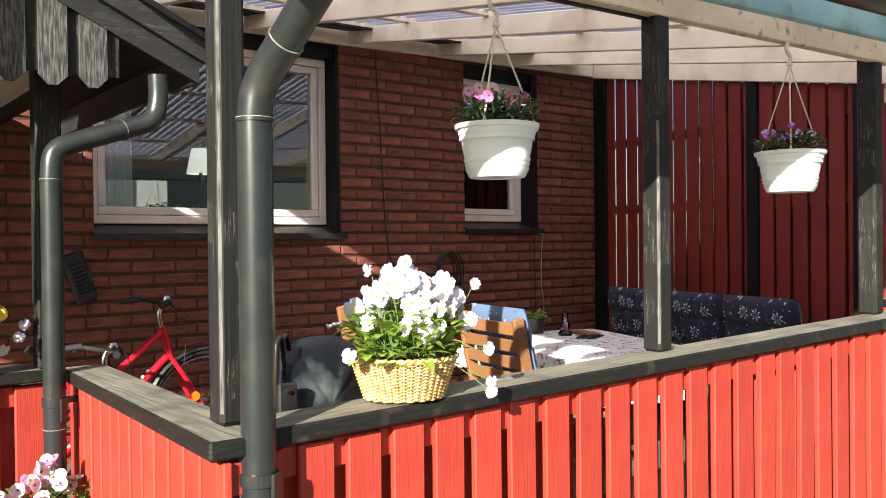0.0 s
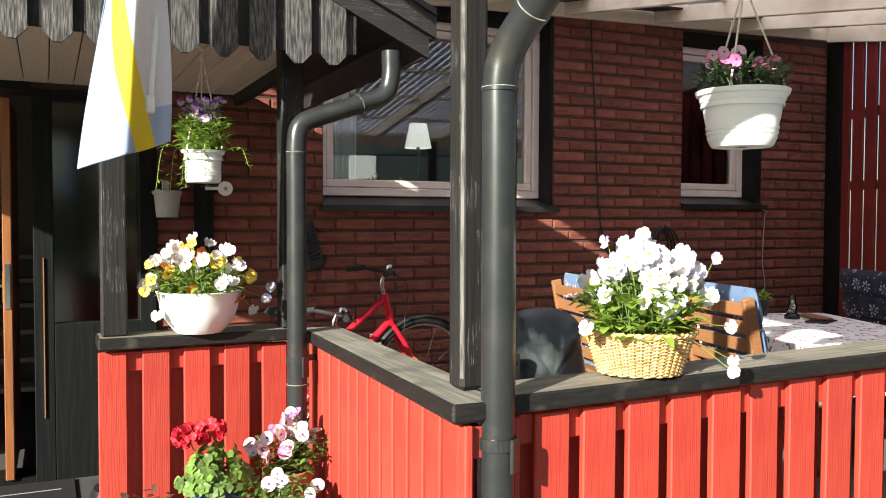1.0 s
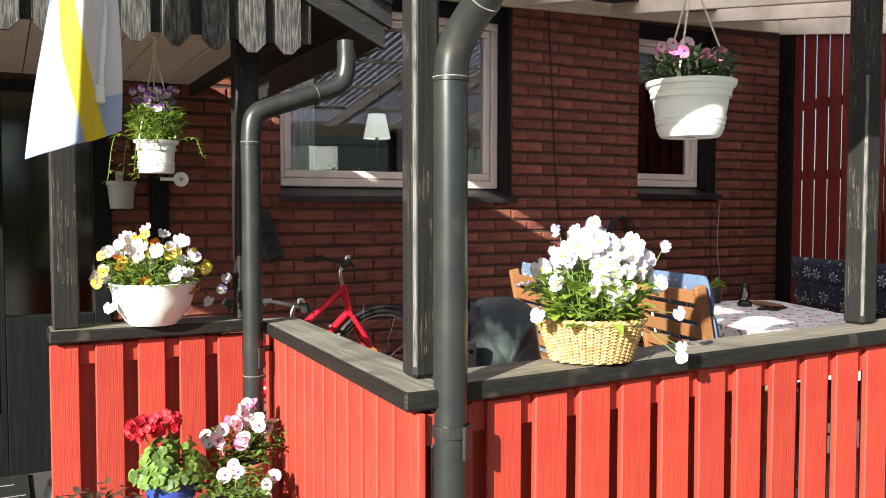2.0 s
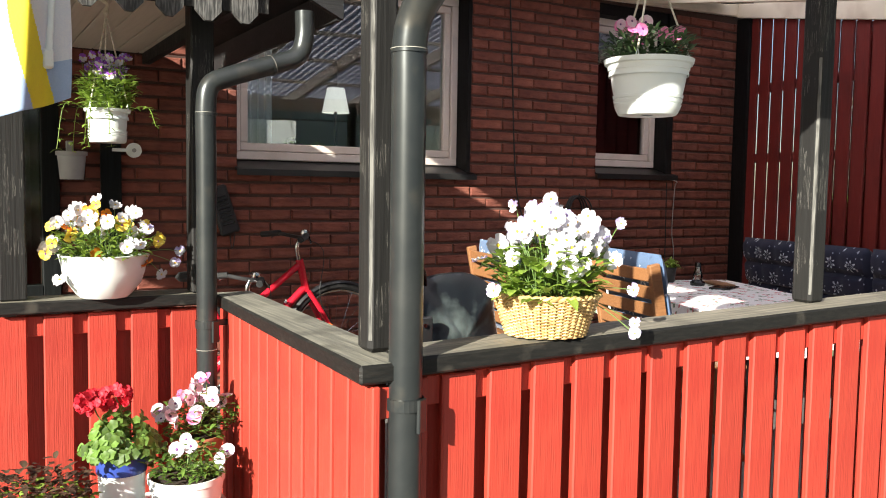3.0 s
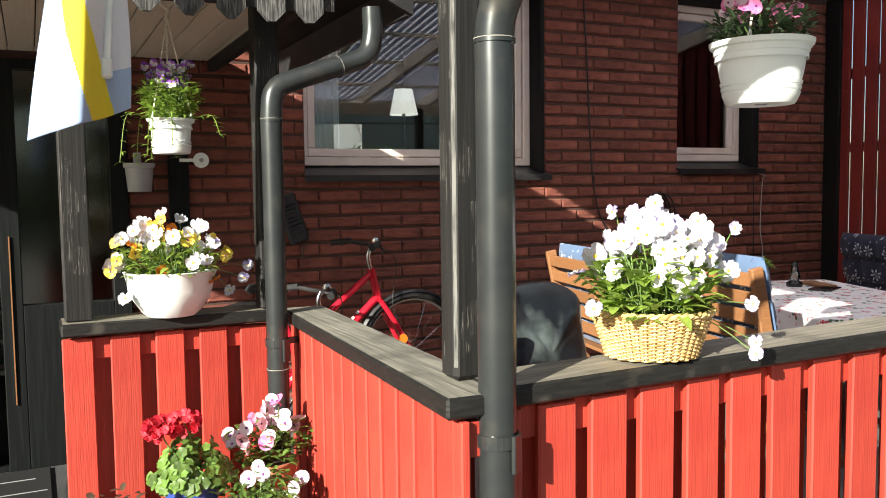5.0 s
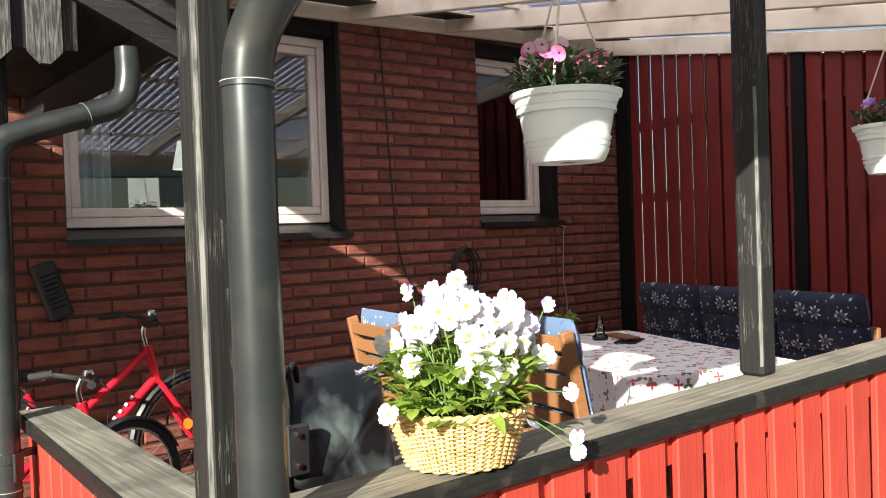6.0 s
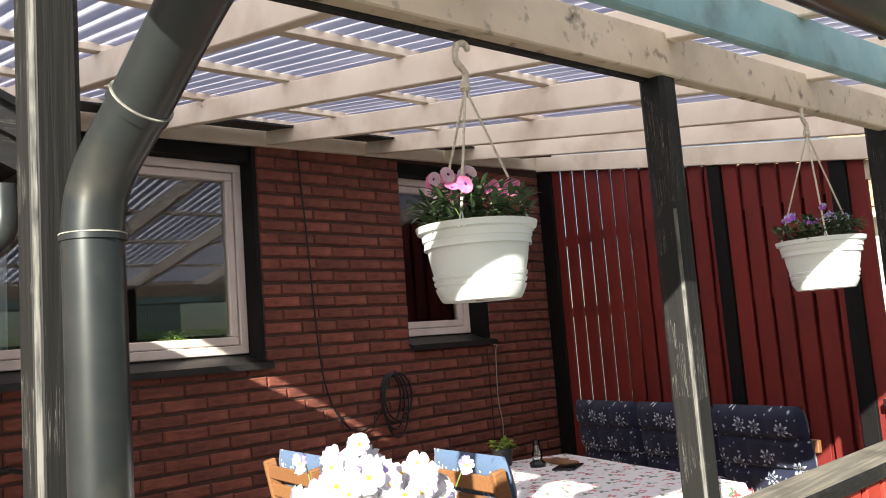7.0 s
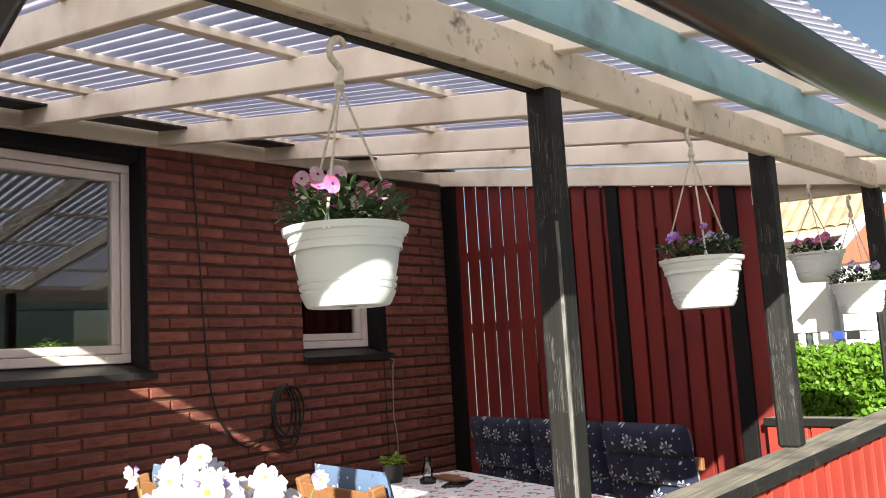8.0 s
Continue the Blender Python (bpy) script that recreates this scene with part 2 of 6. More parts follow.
M["lamp_shade"] = mat("lamp_shade", (0.8, 0.78, 0.7), 0.8)
M["lamp_shade"].node_tree.nodes["Principled BSDF"].inputs["Emission Color"].default_value = (1.0, 0.95, 0.86, 1)
M["lamp_shade"].node_tree.nodes["Principled BSDF"].inputs["Emission Strength"].default_value = 0.28
M["ribbed_white"] = mat("ribbed_white", (0.62, 0.66, 0.66), 0.5)
M["black_gloss"] = mat("black_gloss", (0.01, 0.01, 0.011), 0.2, spot=(0.02, 0.02, 0.02))
M["black_rubber"] = mat("black_cable", (0.008, 0.008, 0.008), 0.5)
M["grey_cable"] = mat("grey_cable", (0.3, 0.28, 0.26), 0.6)
M["terracotta"] = mat("terracotta", (0.42, 0.16, 0.08), 0.8, grain=(0.34, 0.12, 0.06), bump=0.3)
M["blue_glaze"] = mat("blue_glaze", (0.03, 0.06, 0.28), 0.3)
M["lamp_orange"] = mat("orange_shade", (0.75, 0.22, 0.1), 0.5)


def glass(name, tint=(0.9, 0.95, 0.95), rough=0.0):
    """A window pane: clear glass that lets light pass and mirrors by its angle."""
    m = bpy.data.materials.new(name)
    m.use_nodes = True
    n, l = m.node_tree.nodes, m.node_tree.links
    n.clear()
    o = n.new("ShaderNodeOutputMaterial")
    t = n.new("ShaderNodeBsdfTransparent")
    t.inputs[0].default_value = (*tint, 1)
    g = n.new("ShaderNodeBsdfGlossy")
    g.inputs["Roughness"].default_value = rough
    f = n.new("ShaderNodeFresnel")
    f.inputs["IOR"].default_value = 1.62
    mu = n.new("ShaderNodeMath")
    mu.operation = "MULTIPLY"
    mu.use_clamp = True
    mu.inputs[1].default_value = 1.8
    l.new(f.outputs[0], mu.inputs[0])
    x = n.new("ShaderNodeMixShader")
    l.new(mu.outputs[0], x.inputs[0])
    l.new(t.outputs[0], x.inputs[1])
    l.new(g.outputs[0], x.inputs[2])
    l.new(x.outputs[0], o.inputs[0])
    return m


M["glass"] = glass("window_glass")
M["glass_rippled"] = glass("rippled_glass", (0.6, 0.64, 0.6), 0.12)


def sheet_plastic():
    """Lilac-tinted translucent roofing sheet."""
    m = bpy.data.materials.new("roof_sheet_plastic")
    m.use_nodes = True
    n, l = m.node_tree.nodes, m.node_tree.links
    b = n["Principled BSDF"]
    b.inputs["Roughness"].default_value = 0.25
    tc = n.new("ShaderNodeTexCoord")
    ns = n.new("ShaderNodeTexNoise")
    ns.inputs["Scale"].default_value = 2.5
    ns.inputs["Detail"].default_value = 6
    l.new(tc.outputs["Object"], ns.inputs["Vector"])
    cr = n.new("ShaderNodeValToRGB")
    cr.color_ramp.elements[0].position, cr.color_ramp.elements[0].color = 0.3, (0.66, 0.65, 0.79, 1)
    cr.color_ramp.elements[1].position, cr.color_ramp.elements[1].color = 0.7, (0.80, 0.79, 0.92, 1)
    l.new(ns.outputs[0], cr.inputs[0])
    l.new(cr.outputs[0], b.inputs["Base Color"])
    t = n.new("ShaderNodeBsdfTranslucent")
    l.new(cr.outputs[0], t.inputs[0])
    x = n.new("ShaderNodeMixShader")
    x.inputs[0].default_value = 0.62
    l.new(b.outputs[0], x.inputs[1])
    l.new(t.outputs[0], x.inputs[2])
    l.new(x.outputs[0], n["Material Output"].inputs[0])
    return m


M["sheet"] = sheet_plastic()


def printed(name, ground, inks, scale, petals, size, rough=0.85):
    """Cloth with a printed scatter of small flowers, a few inks one over another."""
    m = mat(name, ground, rough, grain=tuple(min(1, c * 1.25) for c in ground), bump=0.25, bump_scale=220, sheen=0.15)
    n, l = m.node_tree.nodes, m.node_tree.links
    b = n["Principled BSDF"]
    out = b.inputs["Base Color"].links[0].from_socket
    tc = n.new("ShaderNodeTexCoord")
    for k, (ink, sc, pet, sz) in enumerate(zip(inks, scale, petals, size)):
        mp = n.new("ShaderNodeMapping")
        mp.inputs["Scale"].default_value = (sc, sc, sc)
        mp.inputs["Location"].default_value = (3.7 * k, 1.3 * k, 0)
        l.new(tc.outputs["UV"], mp.inputs[0])
        vo = n.new("ShaderNodeTexVoronoi")
        vo.voronoi_dimensions = "2D"
        vo.inputs["Scale"].default_value = 1.0
        vo.inputs["Randomness"].default_value = 0.75
        l.new(mp.outputs[0], vo.inputs["Vector"])
        df = n.new("ShaderNodeVectorMath")
        df.operation = "SUBTRACT"
        l.new(mp.outputs[0], df.inputs[0])
        l.new(vo.outputs["Position"], df.inputs[1])
        sp = n.new("ShaderNodeSeparateXYZ")
        l.new(df.outputs[0], sp.inputs[0])
        an = n.new("ShaderNodeMath")
        an.operation = "ARCTAN2"
        l.new(sp.outputs[1], an.inputs[0])
        l.new(sp.outputs[0], an.inputs[1])
        ml = n.new("ShaderNodeMath")
        ml.operation = "MULTIPLY"
        ml.inputs[1].default_value = pet
        l.new(an.outputs[0], ml.inputs[0])
        co = n.new("ShaderNodeMath")
        co.operation = "COSINE"
        l.new(ml.outputs[0], co.inputs[0])
        ra = n.new("ShaderNodeMath")
        ra.operation = "MULTIPLY_ADD"
        ra.inputs[1].default_value = sz * 0.42
        ra.inputs[2].default_value = sz * 0.6
        l.new(co.outputs[0], ra.inputs[0])
        lt = n.new("ShaderNodeMath")
        lt.operation = "LESS_THAN"
        l.new(vo.outputs["Distance"], lt.inputs[0])
        l.new(ra.outputs[0], lt.inputs[1])
        mask = lt.outputs[0]
        if k == 0 and pet > 5:
            # the large flowers are drawn in outline
            inner = n.new("ShaderNodeMath")
            inner.operation = "MULTIPLY"
            inner.inputs[1].default_value = 0.68
            l.new(ra.outputs[0], inner.inputs[0])
            g = n.new("ShaderNodeMath")
            g.operation = "GREATER_THAN"
            l.new(vo.outputs["Distance"], g.inputs[0])
            l.new(inner.outputs[0], g.inputs[1])
            both = n.new("ShaderNodeMath")
            both.operation = "MULTIPLY"
            l.new(mask, both.inputs[0])
            l.new(g.outputs[0], both.inputs[1])
            mask = both.outputs[0]
        mx = n.new("ShaderNodeMix")
        mx.data_type = "RGBA"
        l.new(mask, mx.inputs[0])
        l.new(out, mx.inputs[6])
        mx.inputs[7].default_value = (*ink, 1)
        out = mx.outputs[2]
    l.new(out, b.inputs["Base Color"])
    return m


M["navy_print"] = printed("navy_floral_cloth", (0.0065, 0.0105, 0.034), [(0.62, 0.68, 0.76), (0.5, 0.58, 0.7), (0.58, 0.64, 0.72)],
                          [5.6, 15.0, 9.0], [7, 5, 8], [0.23, 0.085, 0.09])
# The navy print again, lightened: sun on the chair pads is in the colour.
M["navy_print_sunlit"] = printed("sunlit_navy_floral_cloth", (0.075, 0.125, 0.215), [(0.75, 0.8, 0.86), (0.7, 0.76, 0.84), (0.05, 0.08, 0.16)],
                          [5.6, 15.0, 9.0], [7, 5, 8], [0.23, 0.085, 0.09])
M["rose_print"] = printed("rose_cloth", (0.74, 0.72, 0.7), [(0.1, 0.16, 0.08), (0.55, 0.06, 0.07), (0.62, 0.2, 0.2)],
                          [8.0, 8.0, 14.0], [3, 4, 5], [0.24, 0.22, 0.14])


# ---- building helpers ----
def thing(name, loc, label, category, group="", kind=""):
    e = new(name)
    e.empty_display_size = 0.1
    e.location = loc
    return tagged(e, label, category, group, kind)


def part(name, bm, material, parent, label="", smooth=False, kind=""):
    """One mesh under a thing or a part. Its points are given in the world's metres."""
    base = Vector((0, 0, 0))
    up = parent
    while up is not None:
        base += Vector(up.location)
        up = up.parent
    me = bpy.data.meshes.new(name)
    bmesh.ops.recalc_face_normals(bm, faces=bm.faces[:]) if len(bm.faces) < 4000 else None
    bm.to_mesh(me)
    bm.free()
    me.transform(Matrix.Translation(-base))
    if smooth:
        me.shade_smooth()
        me.set_sharp_from_angle(angle=radians(40))
    for m in material if isinstance(material, (list, tuple)) else [material]:
        me.materials.append(m)
    if name in ("foliage", "lower_foliage", "stem", "stalk", "trailing_shoot"):
        kind = "stuff"
    ob = new(name, me)
    ob.parent = parent
    return tagged(ob, label, kind=kind)


def piece(name, me, parent, loc, rot=(0, 0, 0), scale=(1, 1, 1)):
    """An object on a shared mesh, at a place relative to its parent."""
    ob = new(name, me)
    ob.parent = parent
    ob.location, ob.rotation_euler, ob.scale = loc, rot, scale
    return ob


def mesh_of(name, bm, material, smooth=False):
    me = bpy.data.meshes.new(name)
    bmesh.ops.recalc_face_normals(bm, faces=bm.faces[:])
    bm.to_mesh(me)
    bm.free()
    if smooth:
        me.shade_smooth()
        me.set_sharp_from_angle(angle=radians(40))
    for m in material if isinstance(material, (list, tuple)) else [material]:
        me.materials.append(m)
    return me


def box(bm, x0, x1, y0, y1, z0, z1, bevel=0.0, m=None):
    r = bmesh.ops.create_cube(bm, size=1.0, matrix=Matrix.LocRotScale(((x0 + x1) / 2, (y0 + y1) / 2, (z0 + z1) / 2), None,
                                                                      (x1 - x0, y1 - y0, z1 - z0)))
    vs = r["verts"]
    if bevel:
        es = list({e for v in vs for e in v.link_edges})
        vs = list({v for f in bmesh.ops.bevel(bm, geom=es, offset=bevel, segments=1, affect="EDGES")["faces"] for v in f.verts} |
                  {v for v in vs if v.is_valid})
    if m is not None:
        bmesh.ops.transform(bm, matrix=m, verts=vs)
    return bm


def B(*a, **k):
    return box(bmesh.new(), *a, **k)


def bar(bm, p, q, w, h, bevel=0.0, up=(0, 0, 1)):
    """A squared timber from p to q, w wide and h high."""
    p, q = Vector(p), Vector(q)
    d = (q - p).normalized()
    s = d.cross(Vector(up)).normalized()
    u = s.cross(d)
    mm = Matrix((s, d, u)).transposed().to_4x4()
    mm.translation = (p + q) / 2
    L = (q - p).length
    return box(bm, -w / 2, w / 2, -L / 2, L / 2, -h / 2, h / 2, bevel, mm)


def tube(bm, pts, r, seg=10, cap=True, closed=False):
    """A round tube along points; r is one radius or one for each point."""
    pts = [Vector(p) for p in pts]
    n = len(pts)
    rs = r if isinstance(r, (list, tuple)) else [r] * n
    rings = []
    side = None
    for i, p in enumerate(pts):
        a = pts[(i - 1) % n] if closed or i else p
        b = pts[(i + 1) % n] if closed or i < n - 1 else p
        d = (b - a).normalized()
        if side is None:
            side = d.cross(Vector((0.31, 0.17, 0.93))).normalized()
        side = (side - d * side.dot(d)).normalized()
        o = d.cross(side)
        rings.append([bm.verts.new(p + rs[i] * (math.cos(t) * side + math.sin(t) * o)) for t in
                      (2 * math.pi * k / seg for k in range(seg))])
    for i in range(n if closed else n - 1):
        A, C = rings[i], rings[(i + 1) % n]
        for k in range(seg):
            bm.faces.new((A[k], A[(k + 1) % seg], C[(k + 1) % seg], C[k]))
    if cap and not closed:
        bm.faces.new(rings[0][::-1])
        bm.faces.new(rings[-1])
    return bm


def lathe(bm, profile, center, seg=36, sx=1.0, sy=1.0, wobble=0.0):
    """A turned form from (radius, height) pairs round an upright axis."""
    cx, cy, cz = center
    rings = []
    for r, z in profile:
        rings.append([bm.verts.new((cx + r * sx * math.cos(t), cy + r * sy * math.sin(t), cz + z)) for t in
                      (2 * math.pi * k / seg for k in range(seg))])
    for A, C in zip(rings, rings[1:]):
        for k in range(seg):
            bm.faces.new((A[k], A[(k + 1) % seg], C[(k + 1) % seg], C[k]))
    return bm


def arc(p, q, sag, n=10):
    """Points from p to q that hang down by sag in the middle."""
    p, q = Vector(p), Vector(q)
    return [p.lerp(q, t) - Vector((0, 0, sag * 4 * t * (1 - t))) for t in (i / n for i in range(n + 1))]


def smooth_path(pts, n=6):
    """A rounded line through points."""
    pts = [Vector(p) for p in pts]
    ext = [2 * pts[0] - pts[1], *pts, 2 * pts[-1] - pts[-2]]
    out = []
    for i in range(1, len(ext) - 2):
        a, b, c, d = ext[i - 1:i + 3]
        for k in range(n):
            t = k / n
            out.append(0.5 * (2 * b + (c - a) * t + (2 * a - 5 * b + 4 * c - d) * t * t + (3 * b - a - 3 * c + d) * t ** 3))
    return out + [pts[-1]]


def leaf_blade(bm, at, way, length, width, droop=0.3, segs=3, index=0):
    """A pointed leaf: a bent strip, folded a little along its rib."""
    way = Vector(way).normalized()
    side = way.cross(Vector((0, 0, 1)))
    side = side.normalized() if side.length > 0.05 else Vector((1, 0, 0))
    up = side.cross(way)
    rows = []
    for i in range(segs + 1):
        t = i / segs
        c = Vector(at) + way * length * t - Vector((0, 0, droop * length * t * t))
        w = width * 0.5 * math.sin(math.pi * (0.12 + 0.86 * t)) ** 0.8
        rows.append((bm.verts.new(c - side * w + up * w * 0.25), bm.verts.new(c), bm.verts.new(c + side * w + up * w * 0.25)))
    for a, b in zip(rows, rows[1:]):
        for k in (0, 1):
            f = bm.faces.new((a[k], a[k + 1], b[k + 1], b[k]))
            f.material_index = index
    return bm


def round_leaf(bm, at, normal, r, lobes=5, seed=0):
    """A lobed, slightly cupped round leaf."""
    nrm = Vector(normal).normalized()
    s = nrm.cross(Vector((0.3, 0.7, 0.2))).normalized()
    o = nrm.cross(s)
    c = bm.verts.new(Vector(at) - nrm * r * 0.15)
    k = lobes * 3
    ring = []
    for i in range(k):
        t = 2 * math.pi * i / k + seed
        rr = r * (1.0 + 0.13 * math.cos(lobes * (t - seed)))
        ring.append(bm.verts.new(Vector(at) + s * rr * math.cos(t) + o * rr * math.sin(t) + nrm * r * 0.12 * math.sin(3 * t)))
    for i in range(k):
        bm.faces.new((c, ring[i], ring[(i + 1) % k]))
    return bm


# ---- setting: ground, house walls ----
WALL_Y = 5.74          # face of the brick
FLOOR = 0.2            # raised porch floor


def front(x):
    """Front edge of the cap rail, set slightly askew to the house to fit the camera's view."""
    return 2.413 - 0.05 * (x - 1.44)


def end_x(y):
    """Face of the boarded end wall."""
    return 6.53 - 0.168 * (5.7 - y)


W1 = (2.118, 3.757, 1.585, 2.765)   # outer frame of the large window: x0, x1, z0, z1
W2 = (4.963, 5.703, 1.62, 2.79)
FRAME_Y = 5.865
COURSE, BRICK_L = 0.0803, 0.268


def wall_with_holes(bm, x0, x1, z0, z1, y0, y1, holes):
    xs = sorted({x0, x1, *[h[0] for h in holes], *[h[1] for h in holes]})
    zs = sorted({z0, z1, *[h[2] for h in holes], *[h[3] for h in holes]})
    for a, b in zip(xs, xs[1:]):
        for c, d in zip(zs, zs[1:]):
            if not any(h[0] <= (a + b) / 2 <= h[1] and h[2] <= (c + d) / 2 <= h[3] for h in holes):
                box(bm, a, b, y0, y1, c, d)
    return bm


def structure(name, bm, material, label, category, smooth=False):
    me = mesh_of(name, bm, material, smooth)
    return tagged(new(name, me), label, category, kind="structure")


structure("ground", B(-150, 150, -150, 150, -0.5, -0.02), M["gravel"], "pale gravel and paving round the house", "ground")
structure("entrance_floor", B(-1.2, 1.5, 2.5, 5.9, -0.02, 0.0), M["asphalt"], "dark grey floor of the entrance", "floor")
structure("porch_floor", B(1.62, 6.5, 2.62, 5.74, -0.02, FLOOR), M["deck"], "dark concrete floor of the raised porch", "floor")

OPEN_1 = (W1[0] - 0.005, W1[1] + 0.035, W1[2] - 0.06, W1[3] + 0.09)
OPEN_2 = (W2[0] - 0.005, W2[1] + 0.075, W2[2] - 0.06, W2[3] + 0.09)
DOOR = (-0.9, 1.04, 0.0, 2.12)
bm = wall_with_holes(bmesh.new(), -1.2, 6.62, -0.02, 3.4, WALL_Y + 0.007, WALL_Y + 0.25, [OPEN_1, OPEN_2, DOOR])
wall_north = structure("wall_north", bm, M["mortar"], "dark red brick house wall with dark mortar joints", "wall")
structure("wall_inner", wall_with_holes(bmesh.new(), 1.3, 6.62, -0.02, 3.4, WALL_Y + 0.26, WALL_Y + 0.36,
                                        [(W1[0] + 0.03, W1[1] - 0.03, W1[2] + 0.03, W1[3] - 0.03), (W2[0] + 0.03, W2[1] - 0.03, W2[2] + 0.03, W2[3] - 0.03)]),
          M["dark_room"], "plain inner lining of the house wall", "wall")
# room behind the windows
structure("room_floor", B(1.3, 6.6, 6.1, 9.5, 0.1, 0.2), M["door_wood"], "brown wooden floor inside the house", "floor")
structure("room_wall_back", B(1.3, 6.6, 9.5, 9.6, 0.1, 3.0), M["dark_room"], "dim beige back wall of the room", "wall")
structure("room_wall_west", B(1.2, 1.3, 6.0, 9.6, 0.0, 3.0), M["dark_room"], "dim beige side wall of the room", "wall")
structure("room_wall_east", B(6.6, 6.7, 6.0, 9.6, 0.0, 3.0), M["dark_room"], "dim beige side wall of the room", "wall")
structure("room_wall_mid", B(4.4, 4.5, 6.1, 9.5, 0.2, 3.0), M["dark_room"], "dim partition between two rooms", "wall")
structure("room_ceiling", B(1.2, 6.7, 6.0, 9.6, 3.0, 3.1), M["dark_room"], "dim ceiling inside the house", "ceiling")
# hall behind the entrance
structure("hall_wall_back", B(-1.3, 1.2, 8.6, 8.7, 0, 3.0), M["dark_room"], "dim back wall of the hall", "wall")
structure("hall_wall_west", B(-1.4, -1.3, 5.9, 8.7, 0, 3.0), M["dark_room"], "dim side wall of the hall", "wall")
structure("hall_floor", B(-1.3, 1.2, 5.9, 8.6, -0.02, 0.0), M["asphalt"], "dark hall floor", "floor")
structure("hall_ceiling", B(-1.4, 1.2, 6.0, 8.7, 2.6, 2.7), M["dark_room"], "dim hall ceiling", "ceiling")
# the house goes on above and to the side
structure("wall_upper", B(-6, 6.9, WALL_Y + 0.1, WALL_Y + 0.3, 3.4, 4.2), M["black_paint"], "dark boarded upper house wall", "wall")
structure("wall_far_west", B(-6, -1.2, WALL_Y, WALL_Y + 0.3, -0.02, 3.4), M["brick_rest"], "dark red brick house wall past the entrance", "wall")
structure("house_roof", B(-6.2, 7.0, WALL_Y - 0.1, 12.0, 4.2, 4.35), M["black_paint"], "dark roof of the house", "roof")


def window(name, w, label):
    x0, x1, z0, z1 = w
    win = thing(name, (x0, FRAME_Y, z0), label, "window", kind="structure")
    t = 0.052
    fr = bmesh.new()
    for a in ((x0, x1, z0, z0 + t), (x0, x1, z1 - t, z1), (x0, x0 + t, z0 + t, z1 - t), (x1 - t, x1, z0 + t, z1 - t)):
        box(fr, a[0], a[1], FRAME_Y, FRAME_Y + 0.09, a[2], a[3], 0.004)
    frame_ob = part("window_frame", fr, M["frame"], win, "pinkish white painted frame")
    sash = bmesh.new()
    i = t + 0.004
    s = 0.05
    X0, X1, Z0, Z1 = x0 + i, x1 - i, z0 + i, z1 - i
    for a in ((X0, X1, Z0, Z0 + s), (X0, X1, Z1 - s, Z1), (X0, X0 + s, Z0 + s, Z1 - s), (X1 - s, X1, Z0 + s, Z1 - s)):
        box(sash, a[0], a[1], FRAME_Y + 0.014, FRAME_Y + 0.075, a[2], a[3], 0.006)
    part("sash", sash, M["frame"], win)
    pane = part("pane", B(X0 + s - 0.004, X1 - s + 0.004, FRAME_Y + 0.04, FRAME_Y + 0.046, Z0 + s - 0.004, Z1 - s + 0.004), M["glass"], win)
    pane.visible_shadow = False
    rv = bmesh.new()
    hole = OPEN_1 if w is W1 else OPEN_2
    box(rv, x1 + 0.002, hole[1] - 0.002, WALL_Y - 0.006, FRAME_Y + 0.08, z0 - 0.05, hole[3] - 0.002, 0.003)
    box(rv, x0, x1 + 0.001, WALL_Y + 0.02, FRAME_Y + 0.08, z1 + 0.003, hole[3] - 0.002, 0.003)
    part("reveal_board", rv, M["black_paint"], win, "black painted reveal")
    sl = bmesh.new()
    vs = [(WALL_Y - 0.045, z0 - 0.075), (WALL_Y - 0.045, z0 - 0.062), (FRAME_Y + 0.01, z0 - 0.006), (FRAME_Y + 0.01, z0 - 0.02)]
    A = [sl.verts.new((x0 - 0.02, y, z)) for y, z in vs]
    C = [sl.verts.new((hole[1] + 0.03, y, z)) for y, z in vs]
    sl.faces.new(A)
    sl.faces.new(C[::-1])
    for k in range(4):
        sl.faces.new((A[k], A[(k + 1) % 4], C[(k + 1) % 4], C[k]))
    box(sl, x0 - 0.02, hole[1] + 0.03, WALL_Y - 0.05, WALL_Y - 0.042, z0 - 0.1, z0 - 0.062)
    part("window_sill", sl, M["sill"], win, "dark folded metal sill")
    return win


window("window_1", W1, "large fixed window with pinkish white frame and dark sill")
window("window_2", W2, "small window with pinkish white frame and dark sill")


# ---- fences ----
def weathered_rail(name, p, q, w, h, material, parent, label):
    bm = bar(bmesh.new(), p, q, w, h, 0.005)
    return part(name, bm, material, parent, label)


def board_mesh(name, w, d, h, material, bevel=0.004):
    return mesh_of(name, box(bmesh.new(), -w / 2, w / 2, -d / 2, d / 2, 0, h, bevel), material)


